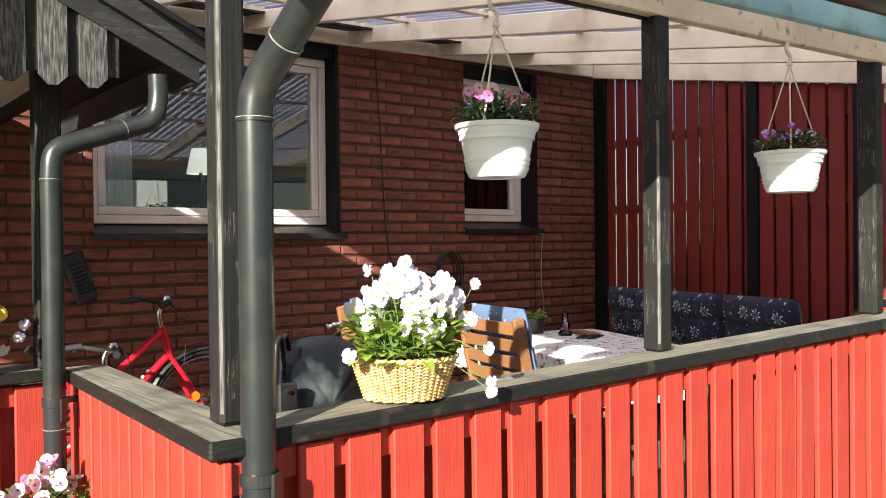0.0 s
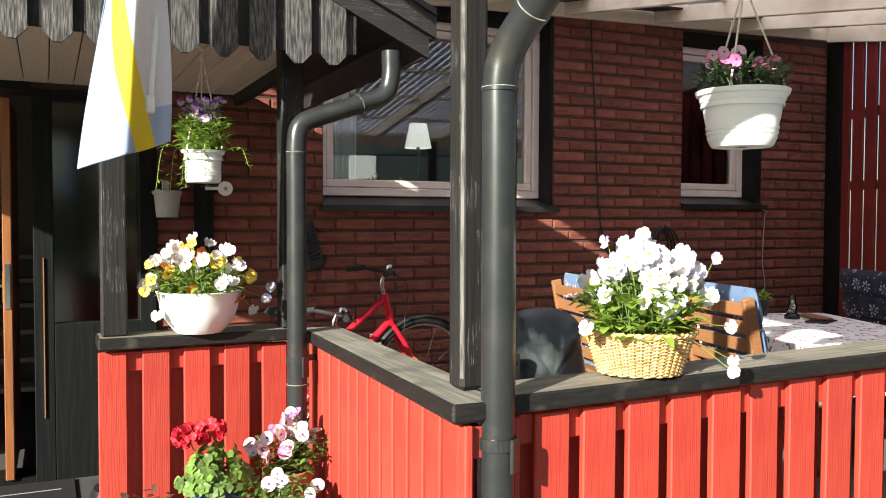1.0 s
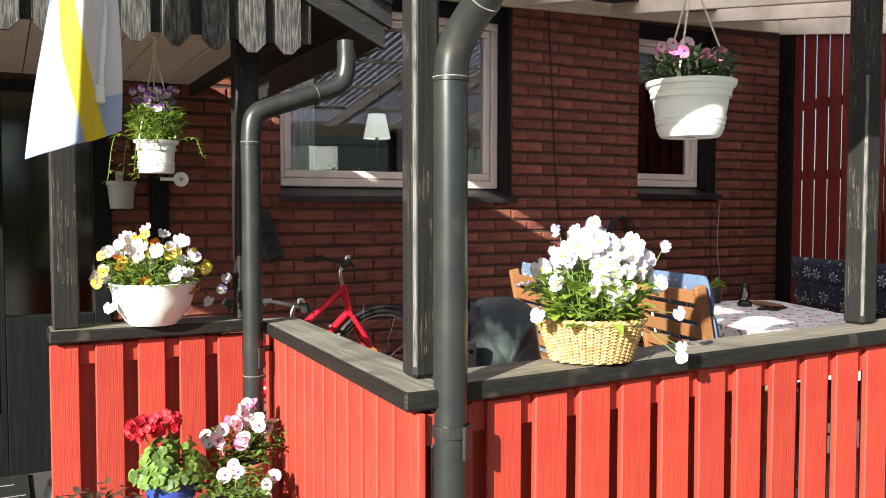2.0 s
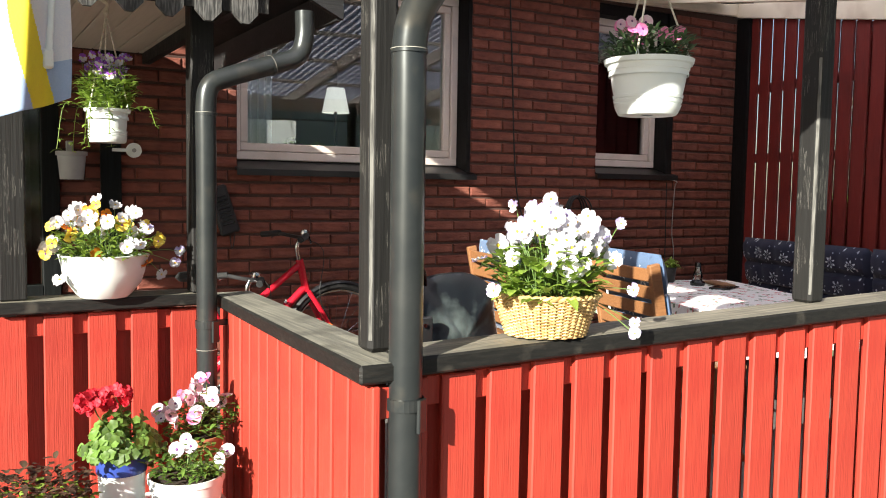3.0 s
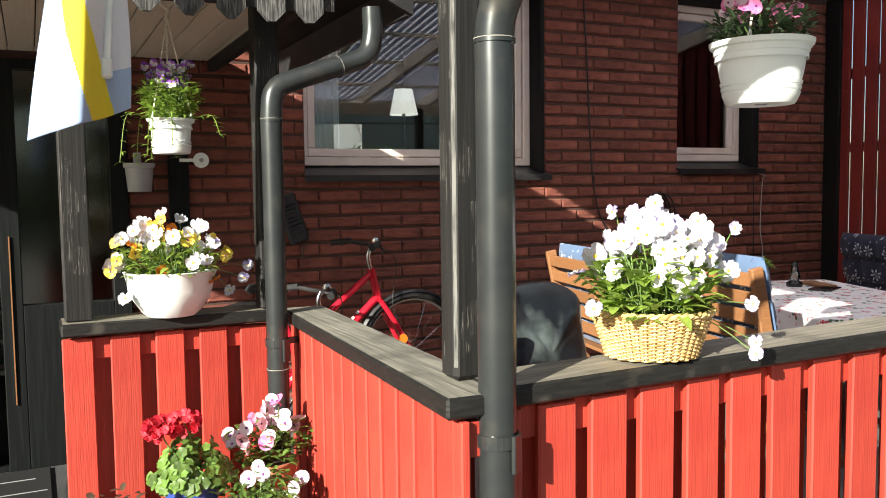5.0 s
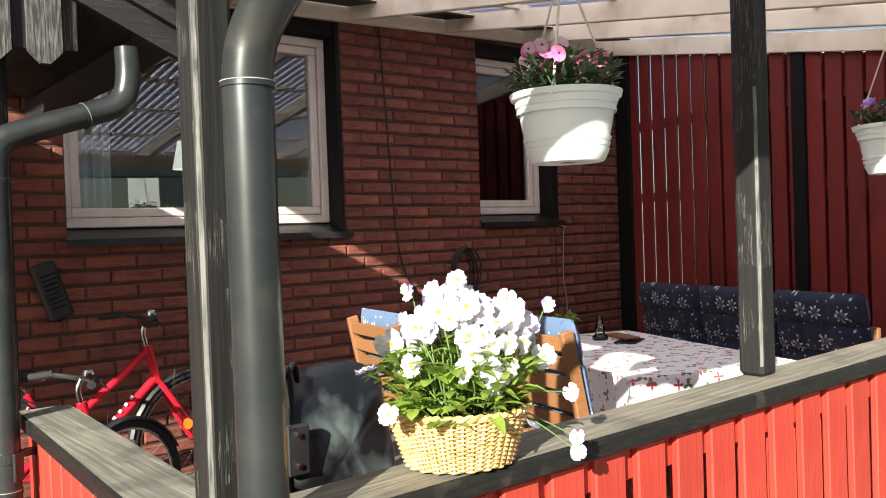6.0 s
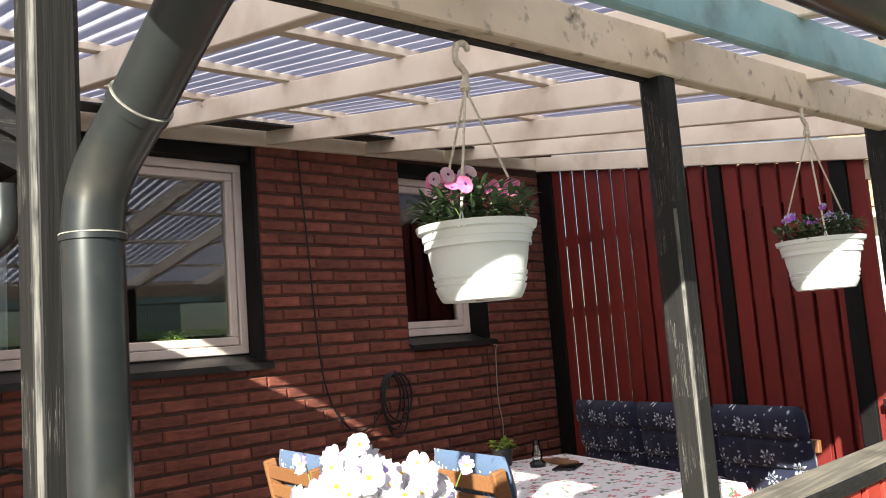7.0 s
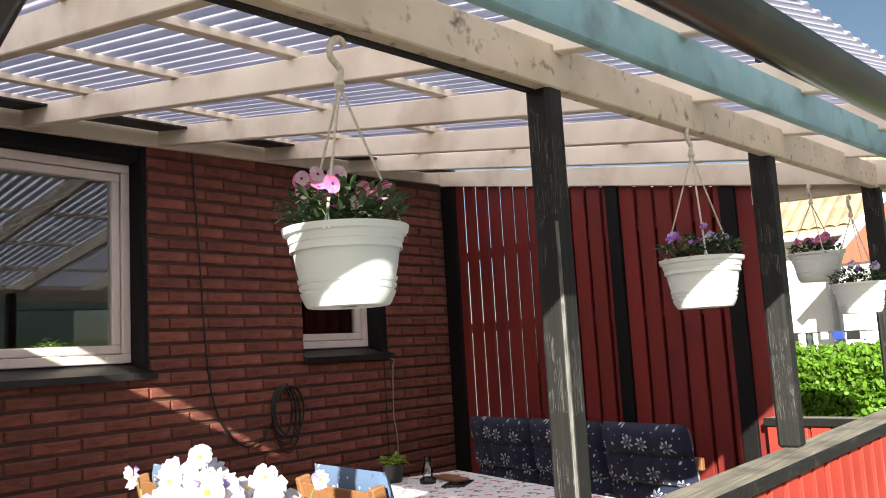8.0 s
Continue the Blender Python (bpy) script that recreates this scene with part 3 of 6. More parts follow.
def fence_run(label, p, q, heights, pitch, width, cap_w, cap_mat, first=0.07, back=True, rail=0.034, corner=False):
    """A fence from p to q along its outer cap edge, with boards on both sides of its rails and a flat cap."""
    p, q = Vector((*p, 0)), Vector((*q, 0))
    d = (q - p).normalized()
    inn = Vector((-d.y, d.x, 0))
    ang = math.atan2(d.y, d.x)
    L = (q - p).length
    h0, h1 = heights
    th = thing("fence", p, label, "fence")
    mid = 0.03 + 0.022 + rail / 2
    for dz in (None, 0.098):
        c = p + inn * mid
        za, zb = (0.2, 0.2) if dz is None else (h0 - dz, h1 - dz)
        part("rail", bar(bmesh.new(), c + d * 0.02 + Vector((0, 0, za)), c + d * (L - 0.02) + Vector((0, 0, zb)), rail - 0.001, 0.075, 0.003), M["red"], th)
    c = p + inn * (cap_w / 2) - Vector((0, 0, 0.024))
    bm = bar(bmesh.new(), c + Vector((0, 0, h0)), c + d * L + Vector((0, 0, h1)), cap_w, 0.046, 0.006)
    bm.normal_update()
    for f in bm.faces:
        f.material_index = 0 if abs(f.normal.z) > 0.8 else 1
    part("cap_rail", bm, [cap_mat, M["rail_edge"]], th, "cap board with weathered grey top and black edges")
    plank = board_mesh("board", width, 0.022, 1.0, M["red"])
    rng = random.Random(len(label))
    n = int((L - first) / pitch)
    for i in range(n + 1):
        s = first + i * pitch
        if s > L - 0.03:
            break
        h = h0 + (h1 - h0) * s / L - 0.05 - 0.004
        sink = rng.uniform(0.0, 0.006)
        pos = d * s + inn * (0.03 + 0.011)
        piece("board", plank, th, (pos.x, pos.y, 0.05), (rng.uniform(-0.003, 0.003), rng.uniform(-0.004, 0.004), ang), (1, 1, h - 0.05 - sink))
        if back and s + pitch / 2 < L - 0.04:
            pos = d * (s + pitch / 2) + inn * (0.03 + 0.022 + rail + 0.011)
            piece("board", plank, th, (pos.x, pos.y, 0.05), (0, 0, ang), (1.1, 1, h - 0.05))
    if corner:
        pos = d * (L - 0.04) + inn * (0.03 + 0.013)
        piece("board", plank, th, (pos.x, pos.y, 0.05), (0, 0, ang), (0.75, 1, h1 - 0.105))
    return th


fence_run("red painted board fence with weathered dark cap, along the porch", (1.50, front(1.5)), (6.02, front(6.02)), (1.023, 1.147), 0.1345, 0.097, 0.165, M["rail_x"], first=0.03)
fence_run("red painted side fence with weathered dark cap", (1.467, 3.95), (1.378, 2.395), (1.004, 1.02), 0.118, 0.095, 0.155, M["rail_y"], first=0.05, corner=True)
fence_run("red painted entrance fence with weathered dark cap", (0.72, 3.965), (1.45, 3.965), (1.0, 1.0), 0.151, 0.099, 0.175, M["rail_x"], first=0.05)
fence_run("low red end fence with dark cap beyond the boarded wall", (end_x(2.32), 2.32), (end_x(3.0), 3.0), (1.085, 1.075), 0.125, 0.097, 0.12, M["rail_y"], first=0.06)

# boarded end wall under the sloping roof
def under_roof(y):
    return 2.93 - 0.19 * (WALL_Y - y)


end_wall = thing("wall_east", (end_x(3.0), 3.0, 0), "tall red boarded end wall with narrow gaps of light between boards", "wall", kind="structure")
EU = Vector((0.168, 1, 0)).normalized()
EN = Vector((-EU.y, EU.x, 0))
EANG = math.atan2(EU.y, EU.x)


def end_at(y, off=0.0):
    return Vector((end_x(y), y, 0)) + EN * off


for z in (0.35, 1.72, 2.3):
    part("rail", bar(bmesh.new(), end_at(3.05, -0.019) + Vector((0, 0, z)), end_at(5.66, -0.019) + Vector((0, 0, z)), 0.036, 0.075), M["red_dark_shaded"], end_wall)


def upright(name, y, w, d, off, material, z1, label=""):
    m = Matrix.Translation(end_at(y, off)) @ Matrix.Rotation(EANG, 4, "Z")
    return part(name, box(bmesh.new(), -w / 2, w / 2, -d / 2, d / 2, 0.05, z1, 0.003, m), material, end_wall, label)


for y, w in ((5.63, 0.16), (3.97, 0.095), (3.13, 0.1)):
    upright("post", y, w, 0.1, 0.0, M["black_paint"], under_roof(y), "black painted upright")
y = 3.035
while y < 5.6:
    upright("board", y, 0.112, 0.022, 0.012, M["red_dark_shaded"], under_roof(y) + 0.022)
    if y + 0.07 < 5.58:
        upright("board", y + 0.07, 0.110, 0.022, -0.05, M["red_dark_shaded"], under_roof(y) + 0.022)
    y += 0.1385

# ---- pergola with translucent roof ----
pergola = thing("pergola", (1.44, 2.5, 1.0), "open porch roof on black posts with cream rafters and translucent sheets", "pergola")
def cap_z(x):
    """Top of the front cap rail, which rises a little along the porch."""
    return 1.023 + 0.0274 * (x - 1.5)


def beam_z(x):
    """Underside of the front beam."""
    return 2.204 + 0.012 * (x - 1.44)


POSTS = [(1.495, 0.105, 0.074), (3.051, 0.0935, 0.076), (4.542, 0.102, 0.084), (5.93, 0.09, 0.084)]
for x, inset, w in POSTS:
    y0 = front(x) + inset
    z0 = cap_z(x) - 0.003
    bm = B(x - w / 2, x + w / 2, y0, y0 + w, z0, beam_z(x) + 0.08, 0.011)
    post = part("post", bm, M["black_wood"], pergola, "black stained post with pale cracks")
    # Sunlight along the post chamfers is painted as a pale strip.
    if x < 3.5:
        m = Matrix.Translation((x - w / 2 + 0.0052, y0 + 0.0052, 0)) @ Matrix.Rotation(radians(-45), 4, "Z")
        top = beam_z(x) if x < 2 else z0 + 0.80
        part("worn_edge", box(bmesh.new(), -0.0048, 0.0048, -0.0008, 0.002, z0 + 0.03, top, 0.0008, m), M["sunlit"], post, "pale strip painted as sun on the edge")


def along(x0, x1, off, z, w, h, bevel=0.004, rise=0.012):
    """A timber along the porch front; z is its middle at x = 1.44."""
    return bar(bmesh.new(), (x0, front(x0) + off, z + rise * (x0 - 1.44)), (x1, front(x1) + off, z + rise * (x1 - 1.44)), w, h, bevel)


part("front_beam", along(1.2, 6.15, 0.11, 2.204 + 0.062, 0.045, 0.124), M["cream_dirty"], pergola, "cream painted beam with flaking paint")
part("dark_batten", along(1.3, 3.05, 0.146, 2.204 + 0.010, 0.026, 0.03), M["black_wood"], pergola)
part("teal_board", along(1.3, 6.2, -0.248, 2.132 + 0.056, 0.03, 0.112, rise=0.02), M["teal"], pergola, "teal painted board with peeling spots")
RAFTERS = [1.47, 2.27, 3.07, 3.87, 4.66, 5.42]


def rafter_z(x, y):
    """Underside of the rafters."""
    f = 2.308 + 0.012 * (x - 1.44)
    w = 2.852 + 0.026 * (x - 3.0)
    return f + (w - f) * (y - front(x) - 0.11) / (WALL_Y - front(x) - 0.11)


for x in RAFTERS:
    a, b = front(x) - 0.35, WALL_Y - 0.03
    deep = 0.146 if x < 2 else 0.11    # the outermost one is deepened to block a stripe of sun on the wall
    bm = bar(bmesh.new(), (x, a, rafter_z(x, a) + deep / 2), (x, b, rafter_z(x, b) + deep / 2), 0.045, deep, 0.004)
    part("rafter", bm, M["cream"], pergola, "cream painted rafter")
ya, yb = front(6.0) - 0.3, WALL_Y - 0.05
bm = bar(bmesh.new(), (end_x(ya) - 0.05, ya, under_roof(ya) + 0.065), (end_x(yb) - 0.05, yb, under_roof(yb) + 0.065), 0.045, 0.13, 0.004)
part("rafter", bm, M["cream"], pergola, "cream painted rafter along the boarded wall")
bm = bar(bmesh.new(), (1.475, WALL_Y - 0.024, 2.85), (6.5, WALL_Y - 0.024, 2.996), 0.04, 0.12, 0.004)
part("wall_plate", bm, M["cream"], pergola, "cream painted wall plate")
for k, t in enumerate((0.02, 0.2, 0.4, 0.6, 0.8, 0.95)):
    def spot(x):
        y = front(x) - 0.33 + t * (WALL_Y - front(x) + 0.33)
        return (x, y, rafter_z(x, y) + 0.11 + 0.016)
    part("batten", bar(bmesh.new(), spot(1.475), spot(6.35), 0.045, 0.03, 0.002), M["cream"], pergola, "cream painted batten")
# added wavy strip that keeps sun spots off the teal board
bm = bmesh.new()
rings = []
for i in range(781):
    x = 1.475 + (6.35 - 1.475) * i / 780
    y = front(x) - 0.33 + 0.02 * (WALL_Y - front(x) + 0.33)
    lo = rafter_z(x, y) + 0.139
    hi = rafter_z(x, y) + 0.1465 + 0.009 * math.sin(2 * math.pi * x / 0.0757)
    hi = max(hi, lo + 0.0005)
    rings.append([bm.verts.new((x, y - 0.022, lo)), bm.verts.new((x, y + 0.022, lo)), bm.verts.new((x, y + 0.022, hi)), bm.verts.new((x, y - 0.022, hi))])
for A, C in zip(rings, rings[1:]):
    for k in range(4):
        bm.faces.new((A[k], A[(k + 1) % 4], C[(k + 1) % 4], C[k]))
part("eave_filler", bm, M["black_wood"], pergola, "dark wavy strip added under the sheets to block sun")
# corrugated sheets, one object for each width
SHEET = 0.814
for s in range(6):
    x0, x1 = 1.47 + s * SHEET, 1.47 + (s + 1) * SHEET + 0.04
    bm = bmesh.new()
    n = 120
    rows = []
    for j in range(6):
        row = []
        for i in range(n + 1):
            x = x0 + (x1 - x0) * i / n
            y = front(x) - 0.515 if j == 0 else front(x) - 0.31 + (WALL_Y - 0.01 - front(x) + 0.31) * (j - 1) / 4
            droop = 0.075 if j == 0 else 0.0      # free edge bent down towards the gutter to fit the camera's view
            zz = rafter_z(x, y) + 0.147 - droop + 0.009 * math.sin(2 * math.pi * x / 0.0757) + 0.002 * (s % 2)
            row.append(bm.verts.new((x, y, zz)))
        rows.append(row)
    for A, C in zip(rows, rows[1:]):
        for i in range(n):
            bm.faces.new((A[i], A[i + 1], C[i + 1], C[i]))
    part("roof_sheet", bm, M["sheet"], pergola, "lilac translucent corrugated plastic sheet", smooth=True)
# a dark strip in each bay above the wall plate
for xa, xb in zip(RAFTERS[1:], [*RAFTERS[2:], 6.3]):
    bm = bmesh.new()
    a, b2 = WALL_Y - 0.36, WALL_Y - 0.06
    q = [(xa + 0.024, a, rafter_z(xa, a) + 0.085), (xb - 0.024, a, rafter_z(xb, a) + 0.085), (xb - 0.024, b2, rafter_z(xb, b2) + 0.085), (xa + 0.024, b2, rafter_z(xa, b2) + 0.085)]
    A = [bm.verts.new(v) for v in q]
    C = [bm.verts.new((v[0], v[1], v[2] + 0.012)) for v in q]
    bm.faces.new(A)
    bm.faces.new(C[::-1])
    for k in range(4):
        bm.faces.new((A[k], A[(k + 1) % 4], C[(k + 1) % 4], C[k]))
    part("flashing_board", bm, M["black_wood"], pergola, "dark strip under the roof along the wall")
bm = bar(bmesh.new(), (end_x(2.2), 2.2, 2.30), (end_x(3.2), 3.2, 2.36), 0.045, 0.11)
part("end_beam", bm, M["cream_dirty"], pergola, "brownish end beam")

gutter = thing("gutter", (1.2, front(1.2) - 0.463, 2.12), "dark metal half-round gutter along the porch eave", "gutter")
bm = bmesh.new()


def gut(x, a, r):
    return Vector((x, front(x) - 0.463 + r * math.sin(a), 2.188 + 0.022 * (x - 1.44) + r * math.cos(a)))


rows = []
for x in (1.15, 6.3):
    rows.append([bm.verts.new(gut(x, math.pi * (0.5 + k / 10), 0.066)) for k in range(11)] +
                [bm.verts.new(gut(x, math.pi * (1.5 - k / 10), 0.058)) for k in range(11)])
for k in range(22):
    bm.faces.new((rows[0][k], rows[0][(k + 1) % 22], rows[1][(k + 1) % 22], rows[1][k]))
bm.faces.new(rows[0][::-1])
bm.faces.new(rows[1])
part("trough", bm, M["gutter"], gutter, smooth=True)
for x in (2.0, 3.3, 4.6, 5.9):
    bm = bar(bmesh.new(), (x, front(x) - 0.405, 2.215 + 0.022 * (x - 1.44)), (x, front(x) - 0.345, 2.215 + 0.022 * (x - 1.44)), 0.022, 0.05)
    part("bracket", bm, M["black_metal"], gutter)


# ---- downpipes ----
def downpipe(label, run, r, seams, clips):
    th = thing("downpipe", run[-1], label, "downpipe")
    part("pipe", tube(bmesh.new(), smooth_path(run, 5), r, 28), M["pipe"], th, smooth=True)
    for (a, b) in seams:
        part("seam", tube(bmesh.new(), [a, b], r + 0.0025, 28), M["pipe"], th, "raised joint ring", smooth=True)
        lip = (Vector(a) - Vector(b)).normalized() * (0.0016 if a[2] > b[2] else -0.0016)
        top = Vector(a) if a[2] > b[2] else Vector(b)
        part("seam_line", tube(bmesh.new(), [top, top + lip], r + 0.0032, 28), M["seam"], th, "pale sealant line", smooth=True)
    for c, to in clips:
        bm = tube(bmesh.new(), [Vector(c) - Vector((0, 0, 0.014)), Vector(c) + Vector((0, 0, 0.014))], r + 0.005, 24)
        bar(bm, c, to, 0.012, 0.022)
        part("clip", bm, M["pipe"], th, "metal pipe clip")
        m = Matrix.Translation(Vector(c) + Vector((0.55, -0.83, 0)) * (r + 0.004)) @ Matrix.Rotation(radians(33.5), 4, "Z")
        part("clip_lock", box(bmesh.new(), -0.017, 0.017, -0.005, 0.005, -0.066, 0.014, 0.002, m), M["pipe"], th)
    return th


px, py = 1.498, 2.403
downpipe("dark grey round metal downpipe with a bent top", [(1.575, 1.95, 2.19), (1.572, 1.965, 2.14), (1.565, 2.02, 2.10), (1.545, 2.17, 2.005), (1.527, 2.315, 1.893), (1.508, 2.385, 1.82), (px, py, 1.745), (px, py, 1.6), (px, py, 0.6), (px, py, 0.05)], 0.04,
         [((px, py, 1.728), (px, py, 1.736)), ((1.528, 2.307, 1.899), (1.526, 2.318, 1.890))], [((px, py, 0.92), (px - 0.06, py + 0.09, 0.92))])
lx, ly = 1.408, 3.80
downpipe("dark grey round metal downpipe with a swan-neck under the entrance eave", [(1.80, 3.83, 2.10), (1.80, 3.83, 2.0), (1.775, 3.83, 1.93), (1.70, 3.83, 1.895), (1.50, 3.80, 1.825), (1.425, 3.80, 1.785), (lx, ly, 1.70), (lx, ly, 1.5), (lx, ly, 0.9), (lx, ly, 0.05)], 0.037,
         [((lx, ly, 1.675), (lx, ly, 1.685)), ((1.665, 3.826, 1.881), (1.657, 3.825, 1.878)), ((lx, ly, 0.80), (lx, ly, 0.81))], [((lx, ly, 0.905), (lx + 0.1, ly + 0.03, 0.905))])

# ---- entrance roof ----
EY = 3.84
porch = thing("entrance_roof", (0.4, EY, 2.0), "dark stained gabled entrance roof with scalloped boards and cream ceiling", "porch roof")
EAVE_X, EAVE_Z = 1.95, 2.08
PITCH = 0.46


def barge(y0, y1, drop, h, name, material, over=0.0):
    a = Vector((EAVE_X + over, 0, EAVE_Z + drop - PITCH * over))
    b = Vector((-0.9, 0, EAVE_Z + drop + PITCH * (EAVE_X + 0.9)))
    bm = bmesh.new()
    pts = [a, b, b + Vector((0, 0, h)), a + Vector((0, 0, h))]
    A = [bm.verts.new((p.x, y0, p.z)) for p in pts]
    C = [bm.verts.new((p.x, y1, p.z)) for p in pts]
    bm.faces.new(A)
    bm.faces.new(C[::-1])
    for k in range(4):
        bm.faces.new((A[k], A[(k + 1) % 4], C[(k + 1) % 4], C[k]))
    return part(name, bm, material, porch)


barge(EY - 0.045, EY - 0.02, 0.0, 0.11, "barge_board", M["barge_wood"])
barge(EY - 0.075, EY - 0.05, 0.085, 0.09, "barge_board", M["barge_wood"], 0.02)
barge(EY - 0.09, WALL_Y - 0.02, 0.17, 0.025, "roof_covering", M["black_metal"], 0.015)
barge(EY - 0.02, WALL_Y - 0.02, 0.14, 0.03, "roof_boarding", M["black_wood"], 0.0)
part("eave_board", B(EAVE_X - 0.02, EAVE_X, EY - 0.02, WALL_Y - 0.03, EAVE_Z + 0.0, EAVE_Z + 0.13), M["barge_wood"], porch)
x = -0.681
i = 0
rng = random.Random(4)
while x < 1.62:
    bm = bmesh.new()
    w = 0.094
    zt = EAVE_Z + 0.05 + PITCH * (EAVE_X - x)
    zb = 2.02 + rng.uniform(-0.004, 0.004)
    fy = EY - 0.018 - (0.02 if i % 2 == 0 else 0.0)
    c = 0.034
    prof = [(x, zt), (x, zb + 0.035), (x + c, zb), (x + w - c, zb), (x + w, zb + 0.035), (x + w, zt - PITCH * w)]
    if i % 2:
        w = 0.05
        prof = [(x, zt), (x, zb + 0.05), (x + w, zb + 0.05), (x + w, zt - PITCH * w)]
    A = [bm.verts.new((a, fy, b)) for a, b in prof]
    C = [bm.verts.new((a, fy + 0.02, b)) for a, b in prof]
    bm.faces.new(A)
    bm.faces.new(C[::-1])
    for k in range(len(A)):
        bm.faces.new((A[k], A[(k + 1) % len(A)], C[(k + 1) % len(A)], C[k]))
    part("valance_board", bm, M["valance_wood"] if i % 2 == 0 else M["black_wood"], porch, "grey weathered board with a cut end" if i % 2 == 0 else "")
    x += 0.092 if i % 2 == 0 else 0.045
    i += 1
# cream board ceiling
x = -1.1
while x < 1.56:
    part("ceiling_board", B(x, x + 0.115, EY + 0.02, WALL_Y - 0.02, 2.16, 2.175, 0.003), M["soffit"], porch)
    x += 0.12
part("ceiling_edge", B(1.56, 1.60, EY, WALL_Y - 0.02, 2.10, 2.2), M["black_wood"], porch)
part("ceiling_backing", B(-1.1, 1.56, EY + 0.02, WALL_Y - 0.02, 2.18, 2.19), M["black_wood"], porch)
for x0, y0 in ((0.735, 4.0), (1.40, 3.98)):
    part("post", B(x0, x0 + 0.09, y0, y0 + 0.09, 1.0, 2.16, 0.006), M["black_wood"], porch, "black stained post with worn edges")


# ---- surroundings ----
def hedge(x0, x1, y0, y1, h, n, seed, south=False):
    th = thing("hedge", ((x0 + x1) / 2, (y0 + y1) / 2, 0), "clipped bright green hedge along the garden", "hedge")
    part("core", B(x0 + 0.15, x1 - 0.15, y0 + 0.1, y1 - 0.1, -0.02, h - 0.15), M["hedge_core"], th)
    rng = np.random.default_rng(seed)
    vs, fs = [], []
    for k in range(n):
        face = rng.random()
        if face < 0.6:
            p = np.array([x0 + rng.normal(0, 0.06), rng.uniform(y0, y1), rng.uniform(0, h)])
            if south:
                p = np.array([rng.uniform(x0, x1), y1 + rng.normal(0, 0.06), rng.uniform(0, h)])
        else:
            p = np.array([rng.uniform(x0, x1), rng.uniform(y0, y1), h + rng.normal(0, 0.05)])
        d = rng.normal(size=3)
        d /= np.linalg.norm(d)
        e = np.cross(d, rng.normal(size=3))
        e /= np.linalg.norm(e)
        L, W = rng.uniform(0.02, 0.045), rng.uniform(0.012, 0.024)
        b = len(vs)
        vs += [p - d * L, p + e * W, p + d * L, p - e * W]
        fs.append((b, b + 1, b + 2, b + 3))
    me = bpy.data.meshes.new("leaves")
    me.from_pydata([tuple(v - np.array(th.location)) for v in vs], [], fs)
    me.materials.append(M["hedge"])
    ob = new("leaves", me)
    ob.parent = th
    tagged(ob, kind="stuff")
    return th


hedge(9.5, 10.5, 1.5, 7.0, 1.27, 70000, 3)


# ---- plants ----
def petals(bm, n, r, width, cup, index, phase=0.0, lift=0.0, ruffle=0.0):
    """A ring of rounded petals round the origin, facing up."""
    for k in range(n):
        a = phase + 2 * math.pi * k / n
        ca, sa = math.cos(a), math.sin(a)
        rows = []
        for i, (t, w) in enumerate(((0.08, 0.25), (0.45, 0.85), (0.8, 1.0), (1.0, 0.5))):
            pts = []
            for sgn in (-1, 0, 1):
                u, v = r * t, sgn * width * 0.5 * w
                z = lift + cup * r * t * t + (ruffle * r * math.sin(5 * a + 3 * sgn + 2 * i) if t > 0.6 else 0)
                pts.append(bm.verts.new((u * ca - v * sa, u * sa + v * ca, z)))
            rows.append(pts)
        for A, C in zip(rows, rows[1:]):
            for q in (0, 1):
                f = bm.faces.new((A[q], A[q + 1], C[q + 1], C[q]))
                f.material_index = index
    return bm


def eye_disc(bm, r, z, index):
    c = bm.verts.new((0, 0, z + r * 0.4))
    ring = [bm.verts.new((r * math.cos(t), r * math.sin(t), z)) for t in (k * math.pi / 4 for k in range(8))]
    for k in range(8):
        f = bm.faces.new((c, ring[k], ring[(k + 1) % 8]))
        f.material_index = index


def pansy(name, r, back_m, front_m, eye_m):
    """Two broad petals behind, three in front, and a small eye."""
    bm = bmesh.new()
    petals(bm, 2, r, r * 0.98, 0.12, 0, phase=math.pi / 2 - 0.55, lift=-0.002, ruffle=0.2)
    for k, a in enumerate((math.pi / 2 + 0.55 + 0.35, -0.15, math.pi + 0.15, -math.pi / 2)):
        b2 = bmesh.new()
        petals(b2, 1, r * (0.92 if k else 1.0), r * 0.92, 0.18, 0 if k == 0 else 1, phase=a, lift=0.001 * k, ruffle=0.2)
        me = bpy.data.meshes.new("tmp")
        b2.to_mesh(me)
        b2.free()
        bm.from_mesh(me)
        bpy.data.meshes.remove(me)
    eye_disc(bm, r * 0.17, 0.004, 2)
    return mesh_of(name, bm, [back_m, front_m, eye_m], True)


def trumpet(name, r, m, eye_m):
    bm = bmesh.new()
    petals(bm, 5, r, r * 1.25, 0.28, 0, ruffle=0.06)
    eye_disc(bm, r * 0.2, 0.002, 1)
    lathe(bm, [(0.003, -r * 0.9), (r * 0.16, -0.002)], (0, 0, 0), 6)
    return mesh_of(name, bm, [m, eye_m], True)


